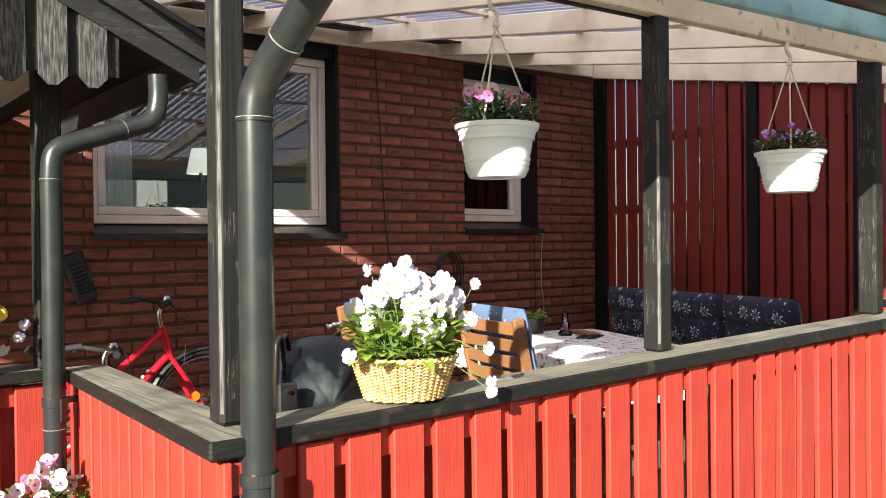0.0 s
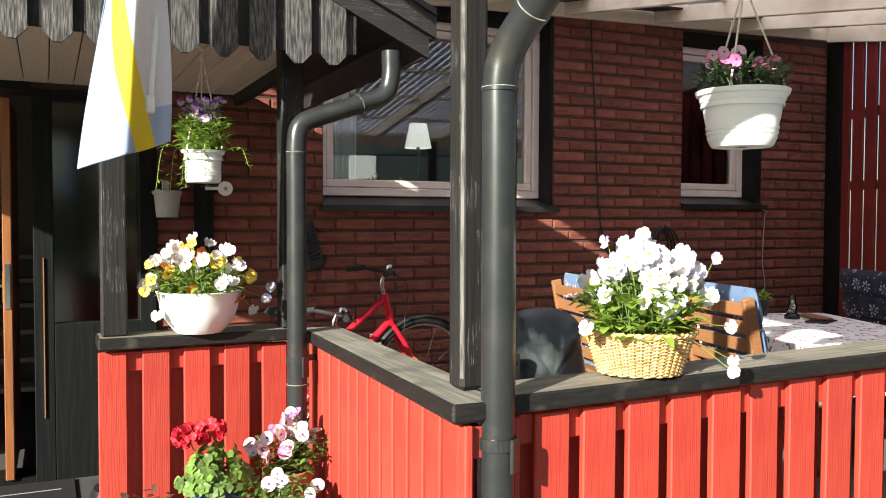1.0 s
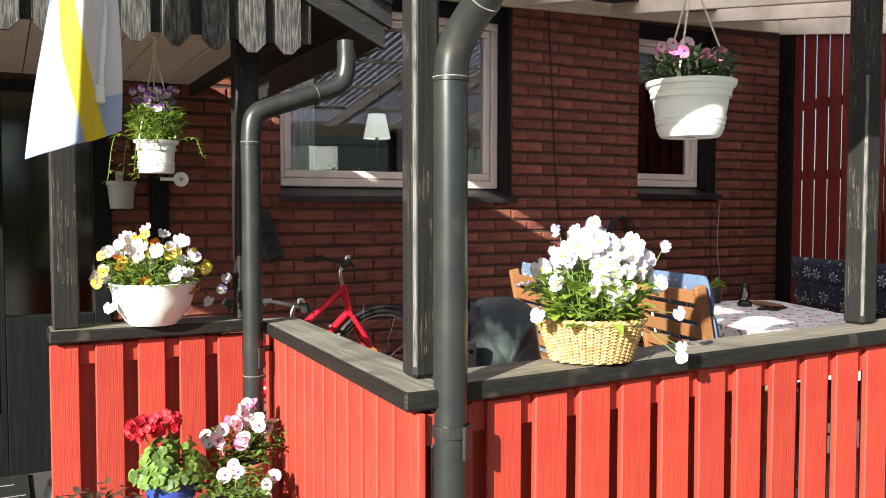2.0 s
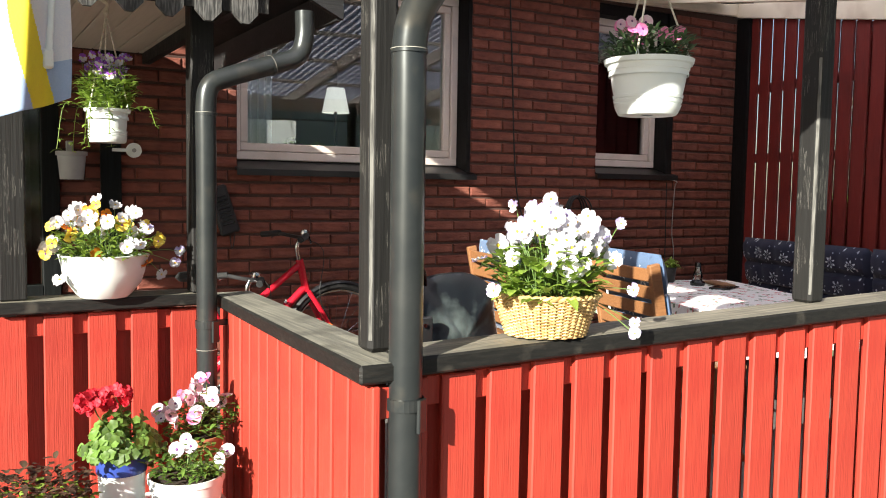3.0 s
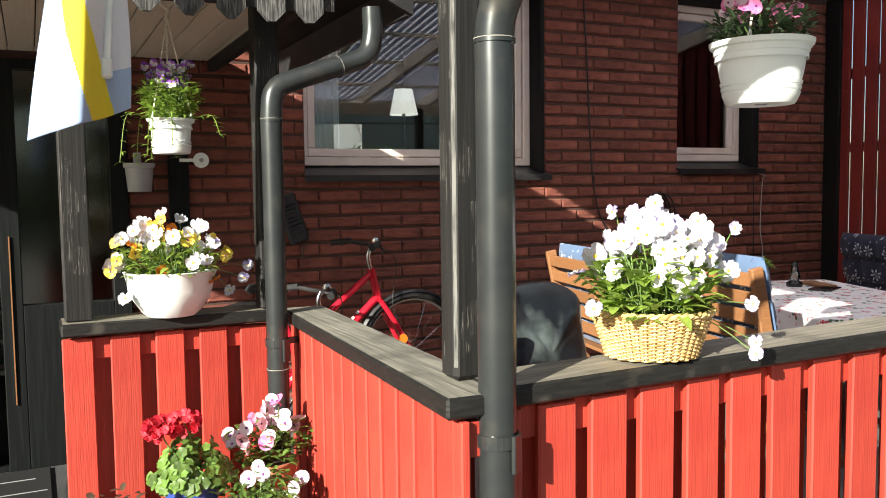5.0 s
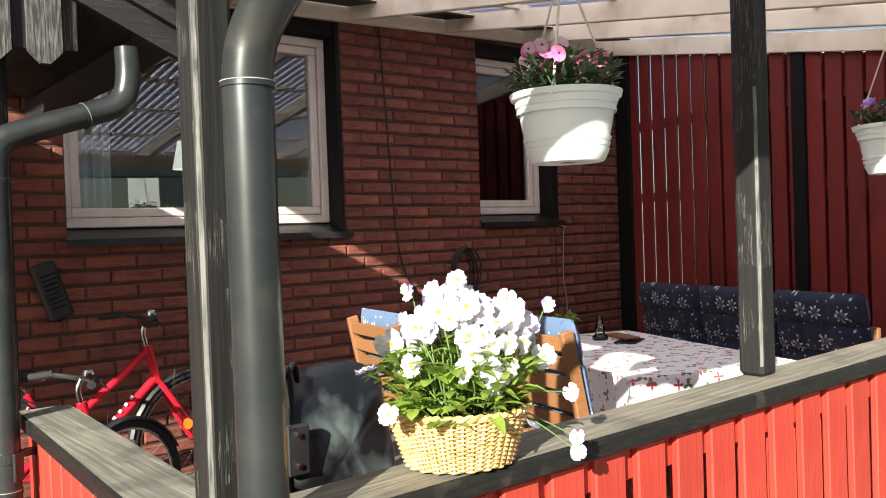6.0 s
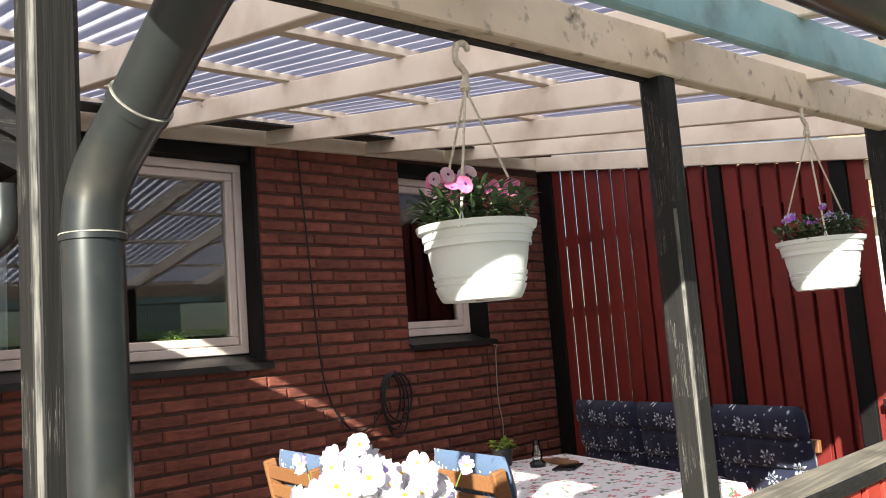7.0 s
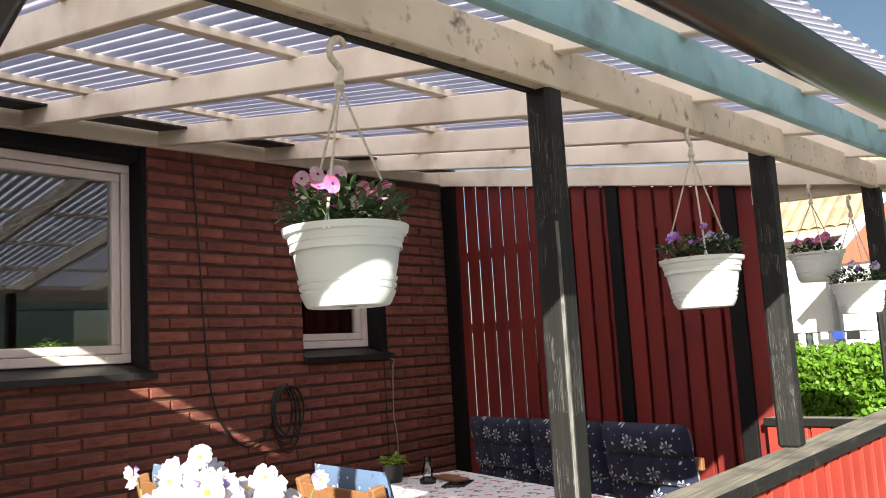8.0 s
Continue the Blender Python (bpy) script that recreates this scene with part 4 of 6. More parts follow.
F = {
    "white": pansy("flower", 0.026, M["petal_white"], M["petal_white"], M["eye_yellow"]),
    "lilac": pansy("flower", 0.0255, M["petal_lilac"], M["petal_white"], M["eye_yellow"]),
    "yellow": pansy("flower", 0.024, M["petal_yellow"], M["petal_yellow"], M["eye_dark"]),
    "orange": pansy("flower", 0.024, M["petal_orange"], M["petal_orange"], M["eye_dark"]),
    "viola": pansy("flower", 0.017, M["petal_purple"], M["petal_white"], M["eye_yellow"]),
    "violet": pansy("flower", 0.02, M["petal_lilac"], M["petal_purple"], M["eye_yellow"]),
    "pink": trumpet("flower", 0.026, M["petal_pink"], M["eye_dark"]),
    "blush": trumpet("flower", 0.025, M["petal_blush"], M["eye_dark"]),
    "pale": trumpet("flower", 0.023, M["petal_white"], M["eye_dark"]),
    "red": pansy("flower", 0.016, M["petal_red"], M["petal_red"], M["petal_red"]),
}
VIEW = Vector((0.6, 1.3, 1.45))    # a point near the camera that blooms turn to face


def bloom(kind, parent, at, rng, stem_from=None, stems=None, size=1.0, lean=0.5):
    """One flower at a place in the world, turned to face the camera, with a stem in the plant's stem mesh."""
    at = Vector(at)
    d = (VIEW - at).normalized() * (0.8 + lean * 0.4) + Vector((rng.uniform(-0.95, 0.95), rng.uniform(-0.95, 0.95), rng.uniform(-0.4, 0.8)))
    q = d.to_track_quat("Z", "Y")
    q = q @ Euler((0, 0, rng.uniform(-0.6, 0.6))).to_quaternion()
    base = Vector((0, 0, 0))
    up = parent
    while up is not None:
        base += Vector(up.location)
        up = up.parent
    s = size * rng.uniform(0.82, 1.15)
    ob = piece("flower", F[kind], parent, at - base, q.to_euler(), (s, s, s))
    if stems is not None:
        a = Vector(stem_from)
        mid = (a + at) / 2 + Vector((rng.uniform(-0.02, 0.02), rng.uniform(-0.02, 0.02), 0.01))
        tube(stems, smooth_path([a, mid, at - d.normalized() * 0.008], 3), 0.0013, 4, cap=False)
    return ob


def foliage(parent, center, spread, height, n, length, width, material, rng, name="foliage", upright=0.7, droop=0.4, core=True):
    """A clump of pointed leaves on short shoots."""
    bm = bmesh.new()
    c = Vector(center)
    for k in range(n):
        a = rng.uniform(0, 2 * math.pi)
        rr = math.sqrt(rng.random())
        foot = c + Vector((math.cos(a) * rr * spread[0] * 0.75, math.sin(a) * rr * spread[1] * 0.75, 0))
        h = height * rng.uniform(0.05, 1.0) * (1 - 0.45 * rr * rr)
        at = foot + Vector((math.cos(a) * h * 0.35 * rr, math.sin(a) * h * 0.35 * rr, h))
        b = a + rng.uniform(-1.4, 1.4)
        way = Vector((math.cos(b), math.sin(b), rng.uniform(0.0, 1.0) * upright))
        L = length * rng.uniform(0.6, 1.25)
        leaf_blade(bm, at, way, L, width * rng.uniform(0.7, 1.2), droop * rng.uniform(0.4, 1.3), 3)
    return part(name, bm, material, parent, smooth=True)


def stalks(parent, center, spread, height, n, rng):
    bm = bmesh.new()
    c = Vector(center)
    for k in range(n):
        a, rr = rng.uniform(0, 2 * math.pi), math.sqrt(rng.random())
        p = c + Vector((math.cos(a) * rr * spread[0] * 0.6, math.sin(a) * rr * spread[1] * 0.6, 0))
        q = p + Vector((math.cos(a) * 0.05 * rr, math.sin(a) * 0.05 * rr, height * rng.uniform(0.4, 1)))
        tube(bm, smooth_path([p, (p + q) / 2 + Vector((rng.uniform(-0.01, 0.01), rng.uniform(-0.01, 0.01), 0)), q], 2), 0.0016, 4, cap=False)
    return part("stalk", bm, M["stem"], parent)


# basket of pansies on the cap rail
def oval(center, yaw, ax, ay, seg, z):
    c, s = math.cos(yaw), math.sin(yaw)
    return [Vector((center[0] + ax * math.cos(t) * c - ay * math.sin(t) * s, center[1] + ax * math.cos(t) * s + ay * math.sin(t) * c, z)) for t in
            (2 * math.pi * k / seg for k in range(seg))]


def basket_of_pansies():
    rng = random.Random(11)
    cx, cy, z0, z1 = 1.955, front(1.955) + 0.078, cap_z(1.955) + 0.003, 1.147
    yaw = -0.45
    th = thing("flower_basket", (cx, cy, z0), "round yellow wicker basket of white pansies standing on the rail", "flower basket")
    n_up = 40
    for k in range(n_up):
        bm = bmesh.new()
        t = 2 * math.pi * k / n_up
        pts = []
        for f in (0, 0.35, 0.7, 1.0):
            ax, ay = 0.104 + 0.036 * f, 0.086 + 0.03 * f
            p = oval((cx, cy), yaw, ax, ay, n_up, z0 + 0.003 + (z1 - z0 - 0.004) * f)[k]
            pts.append(p)
        tube(bm, pts, 0.0034, 5, cap=False)
        part("stake", bm, M["wicker"], th)
    bm = bmesh.new()
    rows = 25
    for j in range(rows):
        f = (j + 0.5) / rows
        seg = n_up * 4
        ring = []
        for i in range(seg):
            wave = 0.0046 * math.cos(math.pi * i * n_up / (seg / 2) / 2 + math.pi * j)
            ax, ay = 0.104 + 0.036 * f + wave, 0.086 + 0.03 * f + wave
            ring.append(oval((cx, cy), yaw, ax, ay, seg, z0 + (z1 - z0) * f)[i])
        tube(bm, ring, 0.0023, 5, closed=True)
    part("weave", bm, M["wicker"], th, smooth=True)
    bm = bmesh.new()
    for ph in (0, math.pi):
        ring = []
        seg = 110
        for i in range(seg):
            a = 2 * math.pi * i / seg * 22 + ph
            p = oval((cx, cy), yaw, 0.142 + 0.004 * math.cos(a), 0.118 + 0.004 * math.cos(a), seg, z1 + 0.004 * math.sin(a))[i]
            ring.append(p)
        tube(bm, ring, 0.0048, 5, closed=True)
    part("rim", bm, M["wicker"], th, "plaited wicker rim", smooth=True)
    bm = bmesh.new()
    bm.faces.new([bm.verts.new(p) for p in oval((cx, cy), yaw, 0.108, 0.088, 24, z0 + 0.006)])
    bm.faces.new([bm.verts.new(p) for p in oval((cx, cy), yaw, 0.132, 0.108, 24, z1 - 0.02)])
    part("soil", bm, M["soil"], th)
    foliage(th, (cx, cy, z1 - 0.015), (0.17, 0.15), 0.165, 480, 0.05, 0.026, M["leaf"], rng, upright=1.0)
    stalks(th, (cx, cy, z1 - 0.02), (0.14, 0.12), 0.17, 22, rng)
    stems = bmesh.new()
    for k in range(92):
        a, rr = rng.uniform(0, 2 * math.pi), math.sqrt(rng.random())
        x, y = 0.165 * rr * math.cos(a), 0.125 * rr * math.sin(a)
        z = z1 + 0.09 + 0.125 * (1 - rr * rr) + rng.uniform(-0.035, 0.035)
        c, s = math.cos(yaw), math.sin(yaw)
        at = (cx + 0.015 + x * c - y * s, cy + x * s + y * c, z)
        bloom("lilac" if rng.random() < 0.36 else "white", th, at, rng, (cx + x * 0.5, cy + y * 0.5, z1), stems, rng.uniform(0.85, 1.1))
    for at, kind in (((1.745, 2.47, 1.245), "lilac"), ((1.755, 2.42, 1.17), "lilac"), ((2.16, 2.35, 1.16), "lilac"), ((2.14, 2.32, 1.075), "lilac"),
                     ((2.13, 2.31, 1.05), "lilac"), ((2.16, 2.41, 1.335), "lilac"), ((1.95, 2.45, 1.40), "white"), ((1.86, 2.49, 1.38), "lilac")):
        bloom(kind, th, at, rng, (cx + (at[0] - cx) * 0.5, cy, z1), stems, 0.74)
    part("stem", stems, M["stem"], th)


basket_of_pansies()


# hanging pots
def pot_profile(r, h, foot):
    t = 0.004
    side = lambda q: foot + (r - 0.012 - foot) * q ** 0.75
    ribs = []
    for k in range(3):
        q = 0.13 + 0.085 * k
        ribs += [(side(q) + 0.0015, h * q), (side(q + 0.05) + 0.0025, h * (q + 0.05)), (side(q + 0.055) - 0.0015, h * (q + 0.055)), (side(q + 0.08) - 0.0015, h * (q + 0.08))]
    return [(foot * 0.2, 0.0), (foot - 0.004, 0.0), (foot, h * 0.03), *ribs, (side(0.5), h * 0.5), (side(0.66), h * 0.66), (side(0.8), h * 0.80), (r - 0.010, h * 0.805), (r - 0.008, h * 0.9), (r, h * 0.92), (r + 0.003, h), (r - t, h),
            (r - t - 0.01, h * 0.9), (foot + (r - foot) * 0.7, h * 0.7)]


def hanging_pot(label, center, rim_z, r, h, top, flowers, seed, rope_n=3, lush=1.0, hook=True, trail=0.0, leaf="leaf_dark", foot=0.68):
    rng = random.Random(seed)
    cx, cy = center
    z0 = rim_z - h
    th = thing("hanging_pot", (cx, cy, z0), label, "hanging pot", "hanging flower pots")
    part("pot", lathe(bmesh.new(), pot_profile(r, h, r * foot), (cx, cy, z0), 40), M["white_plastic"], th, "white ribbed plastic pot", smooth=True)
    part("soil", lathe(bmesh.new(), [(0.001, h * 0.86), (r * 0.9, h * 0.84)], (cx, cy, z0), 20), M["soil"], th)
    knot = Vector((cx, cy, top - 0.10))
    for k in range(rope_n):
        a = 2 * math.pi * k / rope_n - 0.52
        p = Vector((cx + (r - 0.002) * math.cos(a), cy + (r - 0.002) * math.sin(a), rim_z - 0.004))
        bm = bmesh.new()
        d = (knot - p).normalized()
        lug = p + d * 0.03
        tube(bm, [p - Vector((0, 0, 0.012)) + 0.006 * Vector((-math.sin(a), math.cos(a), 0)), lug, p - Vector((0, 0, 0.012)) - 0.006 * Vector((-math.sin(a), math.cos(a), 0))], 0.003, 6)
        part("lug", bm, M["white_plastic"], th)
        part("cord", tube(bmesh.new(), [lug, knot.lerp(lug, 0.02)], 0.0029, 6), M["rope"], th, "thin cream cord")
    bm = tube(bmesh.new(), [knot - Vector((0, 0, 0.008)), knot, knot + Vector((0, 0, 0.016))], [0.007, 0.012, 0.009], 10)
    part("knot", bm, M["rope"], th)
    if hook:
        pts = [knot + Vector((0, 0, 0.012)), knot + Vector((0.004, 0, 0.035)), knot + Vector((-0.022, 0, 0.058)), knot + Vector((-0.016, 0, 0.09)),
               knot + Vector((0.006, 0, 0.1)), knot + Vector((0.02, 0, 0.086))]
        part("hook", tube(bmesh.new(), smooth_path(pts, 5), [0.0075] * 25 + [0.004], 8), M["rope"], th, "cream plastic hook", smooth=True)
    foliage(th, (cx, cy, rim_z - 0.012), (r * 1.12, r * 1.12), 0.1 * lush, int(520 * lush), 0.036, 0.013, M[leaf], rng, upright=1.2, droop=0.35)
    if trail:
        bm = bmesh.new()
        for k in range(9):
            a = rng.uniform(0, 2 * math.pi)
            p = Vector((cx + r * math.cos(a), cy + r * math.sin(a), rim_z))
            q = p + Vector((0.07 * math.cos(a), 0.07 * math.sin(a), 0.01))
            e = q + Vector((0.03 * math.cos(a), 0.03 * math.sin(a), -trail * rng.uniform(0.3, 1)))
            path = smooth_path([p, q, e], 5)
            tube(bm, path, 0.0015, 4, cap=False)
            for s in path[2:]:
                for _ in range(2):
                    b = rng.uniform(0, 6.28)
                    leaf_blade(bm, s, (math.cos(b), math.sin(b), rng.uniform(-0.3, 0.5)), 0.026, 0.011, 0.3, 2)
        part("trailing_shoot", bm, M["leaf"], th)
    stems = bmesh.new()
    for kind, n in flowers:
        for k in range(n):
            a, rr = rng.uniform(0, 2 * math.pi), rng.uniform(0.25, 1.08)
            at = (cx + r * rr * math.cos(a), cy + r * rr * math.sin(a), rim_z + 0.085 * lush * rng.uniform(0.75, 1.3) - 0.03 * max(0, rr - 0.8))
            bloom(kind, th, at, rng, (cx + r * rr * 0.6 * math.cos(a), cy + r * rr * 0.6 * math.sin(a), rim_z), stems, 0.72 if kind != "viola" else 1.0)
    part("stem", stems, M["stem"], th)
    return th


hanging_pot("white hanging pot of pink petunias under the front beam", (2.317, 2.484), 1.795, 0.124, 0.155, 2.19, [("pink", 10), ("blush", 4)], 21, lush=1.05)
hanging_pot("white hanging pot of pale purple petunias under the front beam", (3.819, 2.39), 1.797, 0.134, 0.16, 2.245, [("violet", 9), ("lilac", 4)], 22, lush=0.9)
hanging_pot("white hanging pot of dark pink petunias under the end beam", (5.83, 2.60), 1.95, 0.14, 0.15, 2.32, [("pink", 14)], 23, lush=0.8)
hanging_pot("white hanging pot of dark violet pansies under the end beam", (5.66, 2.37), 1.765, 0.132, 0.15, 2.20, [("violet", 7), ("lilac", 4)], 24, lush=0.9)
hanging_pot("small white hanging pot of purple violas under the entrance ceiling", (1.115, 4.09), 1.70, 0.082, 0.125, 2.155, [("viola", 44), ("violet", 9)], 25, lush=1.8, trail=0.18, leaf="leaf", hook=True, foot=0.8)
part("cup_hook", tube(bmesh.new(), [(1.115, 4.09, 2.162), (1.115, 4.09, 2.145)], 0.004, 6), M["black_metal"], porch)


def bowl_of_pansies():
    rng = random.Random(31)
    cx, cy, z0 = 1.084, 4.01, 1.0
    th = thing("flower_bowl", (cx, cy, z0), "white fluted bowl of white, yellow and orange pansies on the rail", "flower bowl")
    prof = [(0.02, 0.0), (0.082, 0.0), (0.098, 0.015), (0.128, 0.055), (0.144, 0.095), (0.153, 0.15), (0.158, 0.158), (0.15, 0.16), (0.142, 0.145), (0.11, 0.1)]
    bm = lathe(bmesh.new(), prof, (cx, cy, z0), 60)
    for v in bm.verts:
        a = math.atan2(v.co.y - cy, v.co.x - cx)
        k = 1 + 0.022 * math.cos(10 * a + 9 * (v.co.z - z0) * 6)
        v.co.x, v.co.y = cx + (v.co.x - cx) * k, cy + (v.co.y - cy) * k
    part("bowl", bm, M["white_plastic"], th, "white twisted bowl", smooth=True)
    part("soil", lathe(bmesh.new(), [(0.001, 0.145), (0.138, 0.14)], (cx, cy, z0), 24), M["soil"], th)
    foliage(th, (cx, cy, z0 + 0.14), (0.19, 0.19), 0.15, 380, 0.045, 0.02, M["leaf"], rng, upright=1.2)
    stalks(th, (cx, cy, z0 + 0.13), (0.18, 0.18), 0.16, 28, rng)
    stems = bmesh.new()
    for k in range(80):
        a, rr = rng.uniform(0, 2 * math.pi), math.sqrt(rng.random())
        at = (cx + 0.205 * rr * math.cos(a), cy + 0.2 * rr * math.sin(a), z0 + 0.20 + 0.13 * (1 - rr * rr) + rng.uniform(-0.035, 0.035))
        kind = rng.choices(["white", "yellow", "orange", "lilac"], [0.56, 0.24, 0.12, 0.08])[0]
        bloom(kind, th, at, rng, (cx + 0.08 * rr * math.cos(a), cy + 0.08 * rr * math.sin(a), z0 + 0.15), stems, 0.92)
    for at, kind in (((0.925, 3.95, 1.075), "white"), ((0.90, 3.98, 1.19), "white"), ((1.29, 4.0, 1.075), "white"), ((1.34, 4.0, 1.12), "lilac"), ((1.36, 4.0, 1.165), "lilac"),
                     ((1.22, 3.93, 1.125), "orange"), ((1.08, 3.89, 1.13), "orange"), ((1.04, 3.9, 1.17), "orange")):
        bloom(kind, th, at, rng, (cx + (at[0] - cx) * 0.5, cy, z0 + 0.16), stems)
    part("stem", stems, M["stem"], th)


bowl_of_pansies()

# low bench with potted plants before the entrance fence
bench = thing("plant_stand", (1.08, 3.55, 0), "low white wooden stand for flower pots", "plant stand")
part("top", B(0.82, 1.42, 3.36, 3.78, 0.285, 0.31, 0.004), M["white_plastic"], bench)
for x in (0.86, 1.38):
    for y in (3.40, 3.74):
        part("leg", B(x - 0.02, x + 0.02, y - 0.02, y + 0.02, -0.02, 0.285), M["white_plastic"], bench)


def potted(name, label, at, z0, r, h, body, foot=0.8):
    th = thing(name, (*at, z0), label, "potted plant", "pots by the entrance fence")
    part("pot", lathe(bmesh.new(), [(0.01, 0), (r * foot, 0), (r * 0.97, h * 0.86), (r, h * 0.87), (r, h), (r - 0.006, h), (r - 0.012, h * 0.85), (r * 0.8, h * 0.6)], (*at, z0), 36), body, th, smooth=True)
    part("soil", lathe(bmesh.new(), [(0.001, h * 0.9), (r * 0.94, h * 0.89)], (*at, z0), 20), M["soil"], th)
    return th


def geranium():
    rng = random.Random(41)
    at = (1.065, 3.58)
    th = potted("geranium", "red geranium in a blue and white glazed pot", at, 0.31, 0.078, 0.21, M["white_plastic"], 0.9)
    part("band", lathe(bmesh.new(), [(0.0795, 0.16), (0.0805, 0.165), (0.081, 0.205), (0.079, 0.213)], (*at, 0.31), 36), M["blue_glaze"], th, "blue glazed band", smooth=True)
    bm = bmesh.new()
    for k in range(300):
        a, rr = rng.uniform(0, 6.28), math.sqrt(rng.random())
        p = (at[0] + 0.13 * rr * math.cos(a), at[1] + 0.12 * rr * math.sin(a), 0.56 + 0.12 * (1 - rr * rr) * rng.uniform(0.0, 1.15) - 0.03 * rr * rng.random())
        nrm = (math.cos(a) * rr + rng.uniform(-0.4, 0.4), math.sin(a) * rr + rng.uniform(-0.4, 0.4) - 0.2, rng.uniform(0.4, 1.1))
        round_leaf(bm, p, nrm, rng.uniform(0.011, 0.02), 5, rng.random())
    part("foliage", bm, M["leaf_mid"], th, smooth=True)
    stems = bmesh.new()
    for c in ((0.975, 3.56, 0.715), (1.045, 3.56, 0.725)):
        tube(stems, smooth_path([(at[0], at[1], 0.56), (c[0] + 0.02, c[1], 0.66), c], 4), 0.0025, 5)
        for k in range(36):
            d = Vector((rng.gauss(0, 1), rng.gauss(0, 1), rng.gauss(0, 0.8))).normalized()
            bloom("red", th, Vector(c) + Vector((d.x * 0.045, d.y * 0.04, d.z * 0.032)), rng, size=1.0)
    part("stem", stems, M["stem"], th)


geranium()


def low_petunia(label, at, z0, r, h, body, spread, flowers, seed, top):
    rng = random.Random(seed)
    th = potted("potted_petunia", label, at, z0, r, h, body)
    foliage(th, (*at, z0 + h - 0.01), spread, top, 330, 0.034, 0.016, M["leaf_mid"], rng, upright=0.9)
    stems = bmesh.new()
    for kind, n in flowers:
        for k in range(n):
            a, rr = rng.uniform(0, 6.28), math.sqrt(rng.random())
            p = (at[0] + spread[0] * rr * math.cos(a), at[1] + spread[1] * rr * math.sin(a), z0 + h + top * (1.05 - 0.6 * rr * rr) * rng.uniform(0.7, 1.15))
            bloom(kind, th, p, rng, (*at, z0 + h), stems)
    part("stem", stems, M["stem"], th)


low_petunia("white and purple petunia in a round white pot", (1.25, 3.47), 0.31, 0.125, 0.155, M["white_plastic"], (0.145, 0.13), [("pale", 6)], 51, 0.11)
low_petunia("pink and white petunias in a terracotta pot", (1.34, 3.68), 0.31, 0.09, 0.22, M["terracotta"], (0.14, 0.11), [("blush", 17), ("pale", 9), ("pink", 5)], 52, 0.17)


def dark_shrub():
    rng = random.Random(61)
    at = (0.80, 3.36)
    th = potted("potted_fuchsia", "bronze-leaved fuchsia in a pale pot on the ground", at, -0.02, 0.13, 0.46, M["white_plastic"])
    foliage(th, (*at, 0.42), (0.15, 0.14), 0.19, 520, 0.034, 0.02, M["leaf_red"], rng, upright=1.1)
    foliage(th, (*at, 0.42), (0.17, 0.16), 0.12, 240, 0.034, 0.02, M["leaf"], rng, name="lower_foliage", upright=0.8)
    stems = bmesh.new()
    bloom("orange", th, (0.86, 3.27, 0.44), rng, (*at, 0.42), stems)
    bloom("orange", th, (0.83, 3.26, 0.43), rng, (*at, 0.42), stems)
    part("stem", stems, M["stem"], th)


dark_shrub()

wp = thing("wall_pot", (1.17, 5.62, 1.44), "small empty grey wall pot on a black board", "wall pot")
bm = lathe(bmesh.new(), [(0.01, 0), (0.06, 0), (0.072, 0.125), (0.08, 0.13), (0.08, 0.15), (0.074, 0.15), (0.066, 0.13), (0.05, 0.02)], (1.17, 5.62, 1.44), 30)
part("pot", bm, M["grey_plastic"], wp, smooth=True)
part("hanger", B(1.15, 1.19, 5.69, 5.70, 1.57, 1.65, 0.004), M["grey_plastic"], wp)


# ---- porch furniture ----
def cushion(name, parent, w, h, d, m, material, tufts=(2, 3), label=""):
    """A stuffed rectangular pad w wide, h high, d thick, with tufted seams, placed by m (x across, z up, y through)."""
    bm = bmesh.new()
    nx, nz = 22, 26
    uvl = bm.loops.layers.uv.new("UVMap")
    grid = {}
    for side in (0, 1):
        for i in range(nx + 1):
            for j in range(nz + 1):
                u, v = i / nx, j / nz
                e = (1 - (2 * u - 1) ** 8) * (1 - (2 * v - 1) ** 8)
                bulge = max(e, 0) ** 0.5
                seam = 1 - 0.55 * math.exp(-((v * tufts[1]) % 1.0 - 0.0) ** 2 * 90) - 0.55 * math.exp(-((v * tufts[1]) % 1.0 - 1.0) ** 2 * 90)
                seam *= 1 - 0.16 * math.exp(-((u * 4) % 1.0 - 0.5) ** 2 * 60)
                y = (d / 2) * bulge * seam * (-1 if side == 0 else 1)
                rx = w / 2 * (2 * u - 1) * (1 - 0.03 * (2 * v - 1) ** 6)
                grid[side, i, j] = bm.verts.new(m @ Vector((rx, y, h * v)))
        for i in range(nx):
            for j in range(nz):
                f = bm.faces.new([grid[side, a, b] for a, b in ((i, j), (i + 1, j), (i + 1, j + 1), (i, j + 1))])
                for lp, (a, b) in zip(f.loops, ((i, j), (i + 1, j), (i + 1, j + 1), (i, j + 1))):
                    lp[uvl].uv = (a / nx * w + 0.37 * side, b / nz * h)
    bmesh.ops.remove_doubles(bm, verts=bm.verts[:], dist=0.0004)
    return part(name, bm, material, parent, label, smooth=True)


S_A, S_B = Vector((5.60, 3.22, 0)), Vector((6.04, 5.06, 0))
S_U = (S_B - S_A).normalized()
S_N = Vector((-S_U.y, S_U.x, 0))
if S_N.x > 0:
    S_N = -S_N
S_YAW = math.atan2(S_U.y, S_U.x)


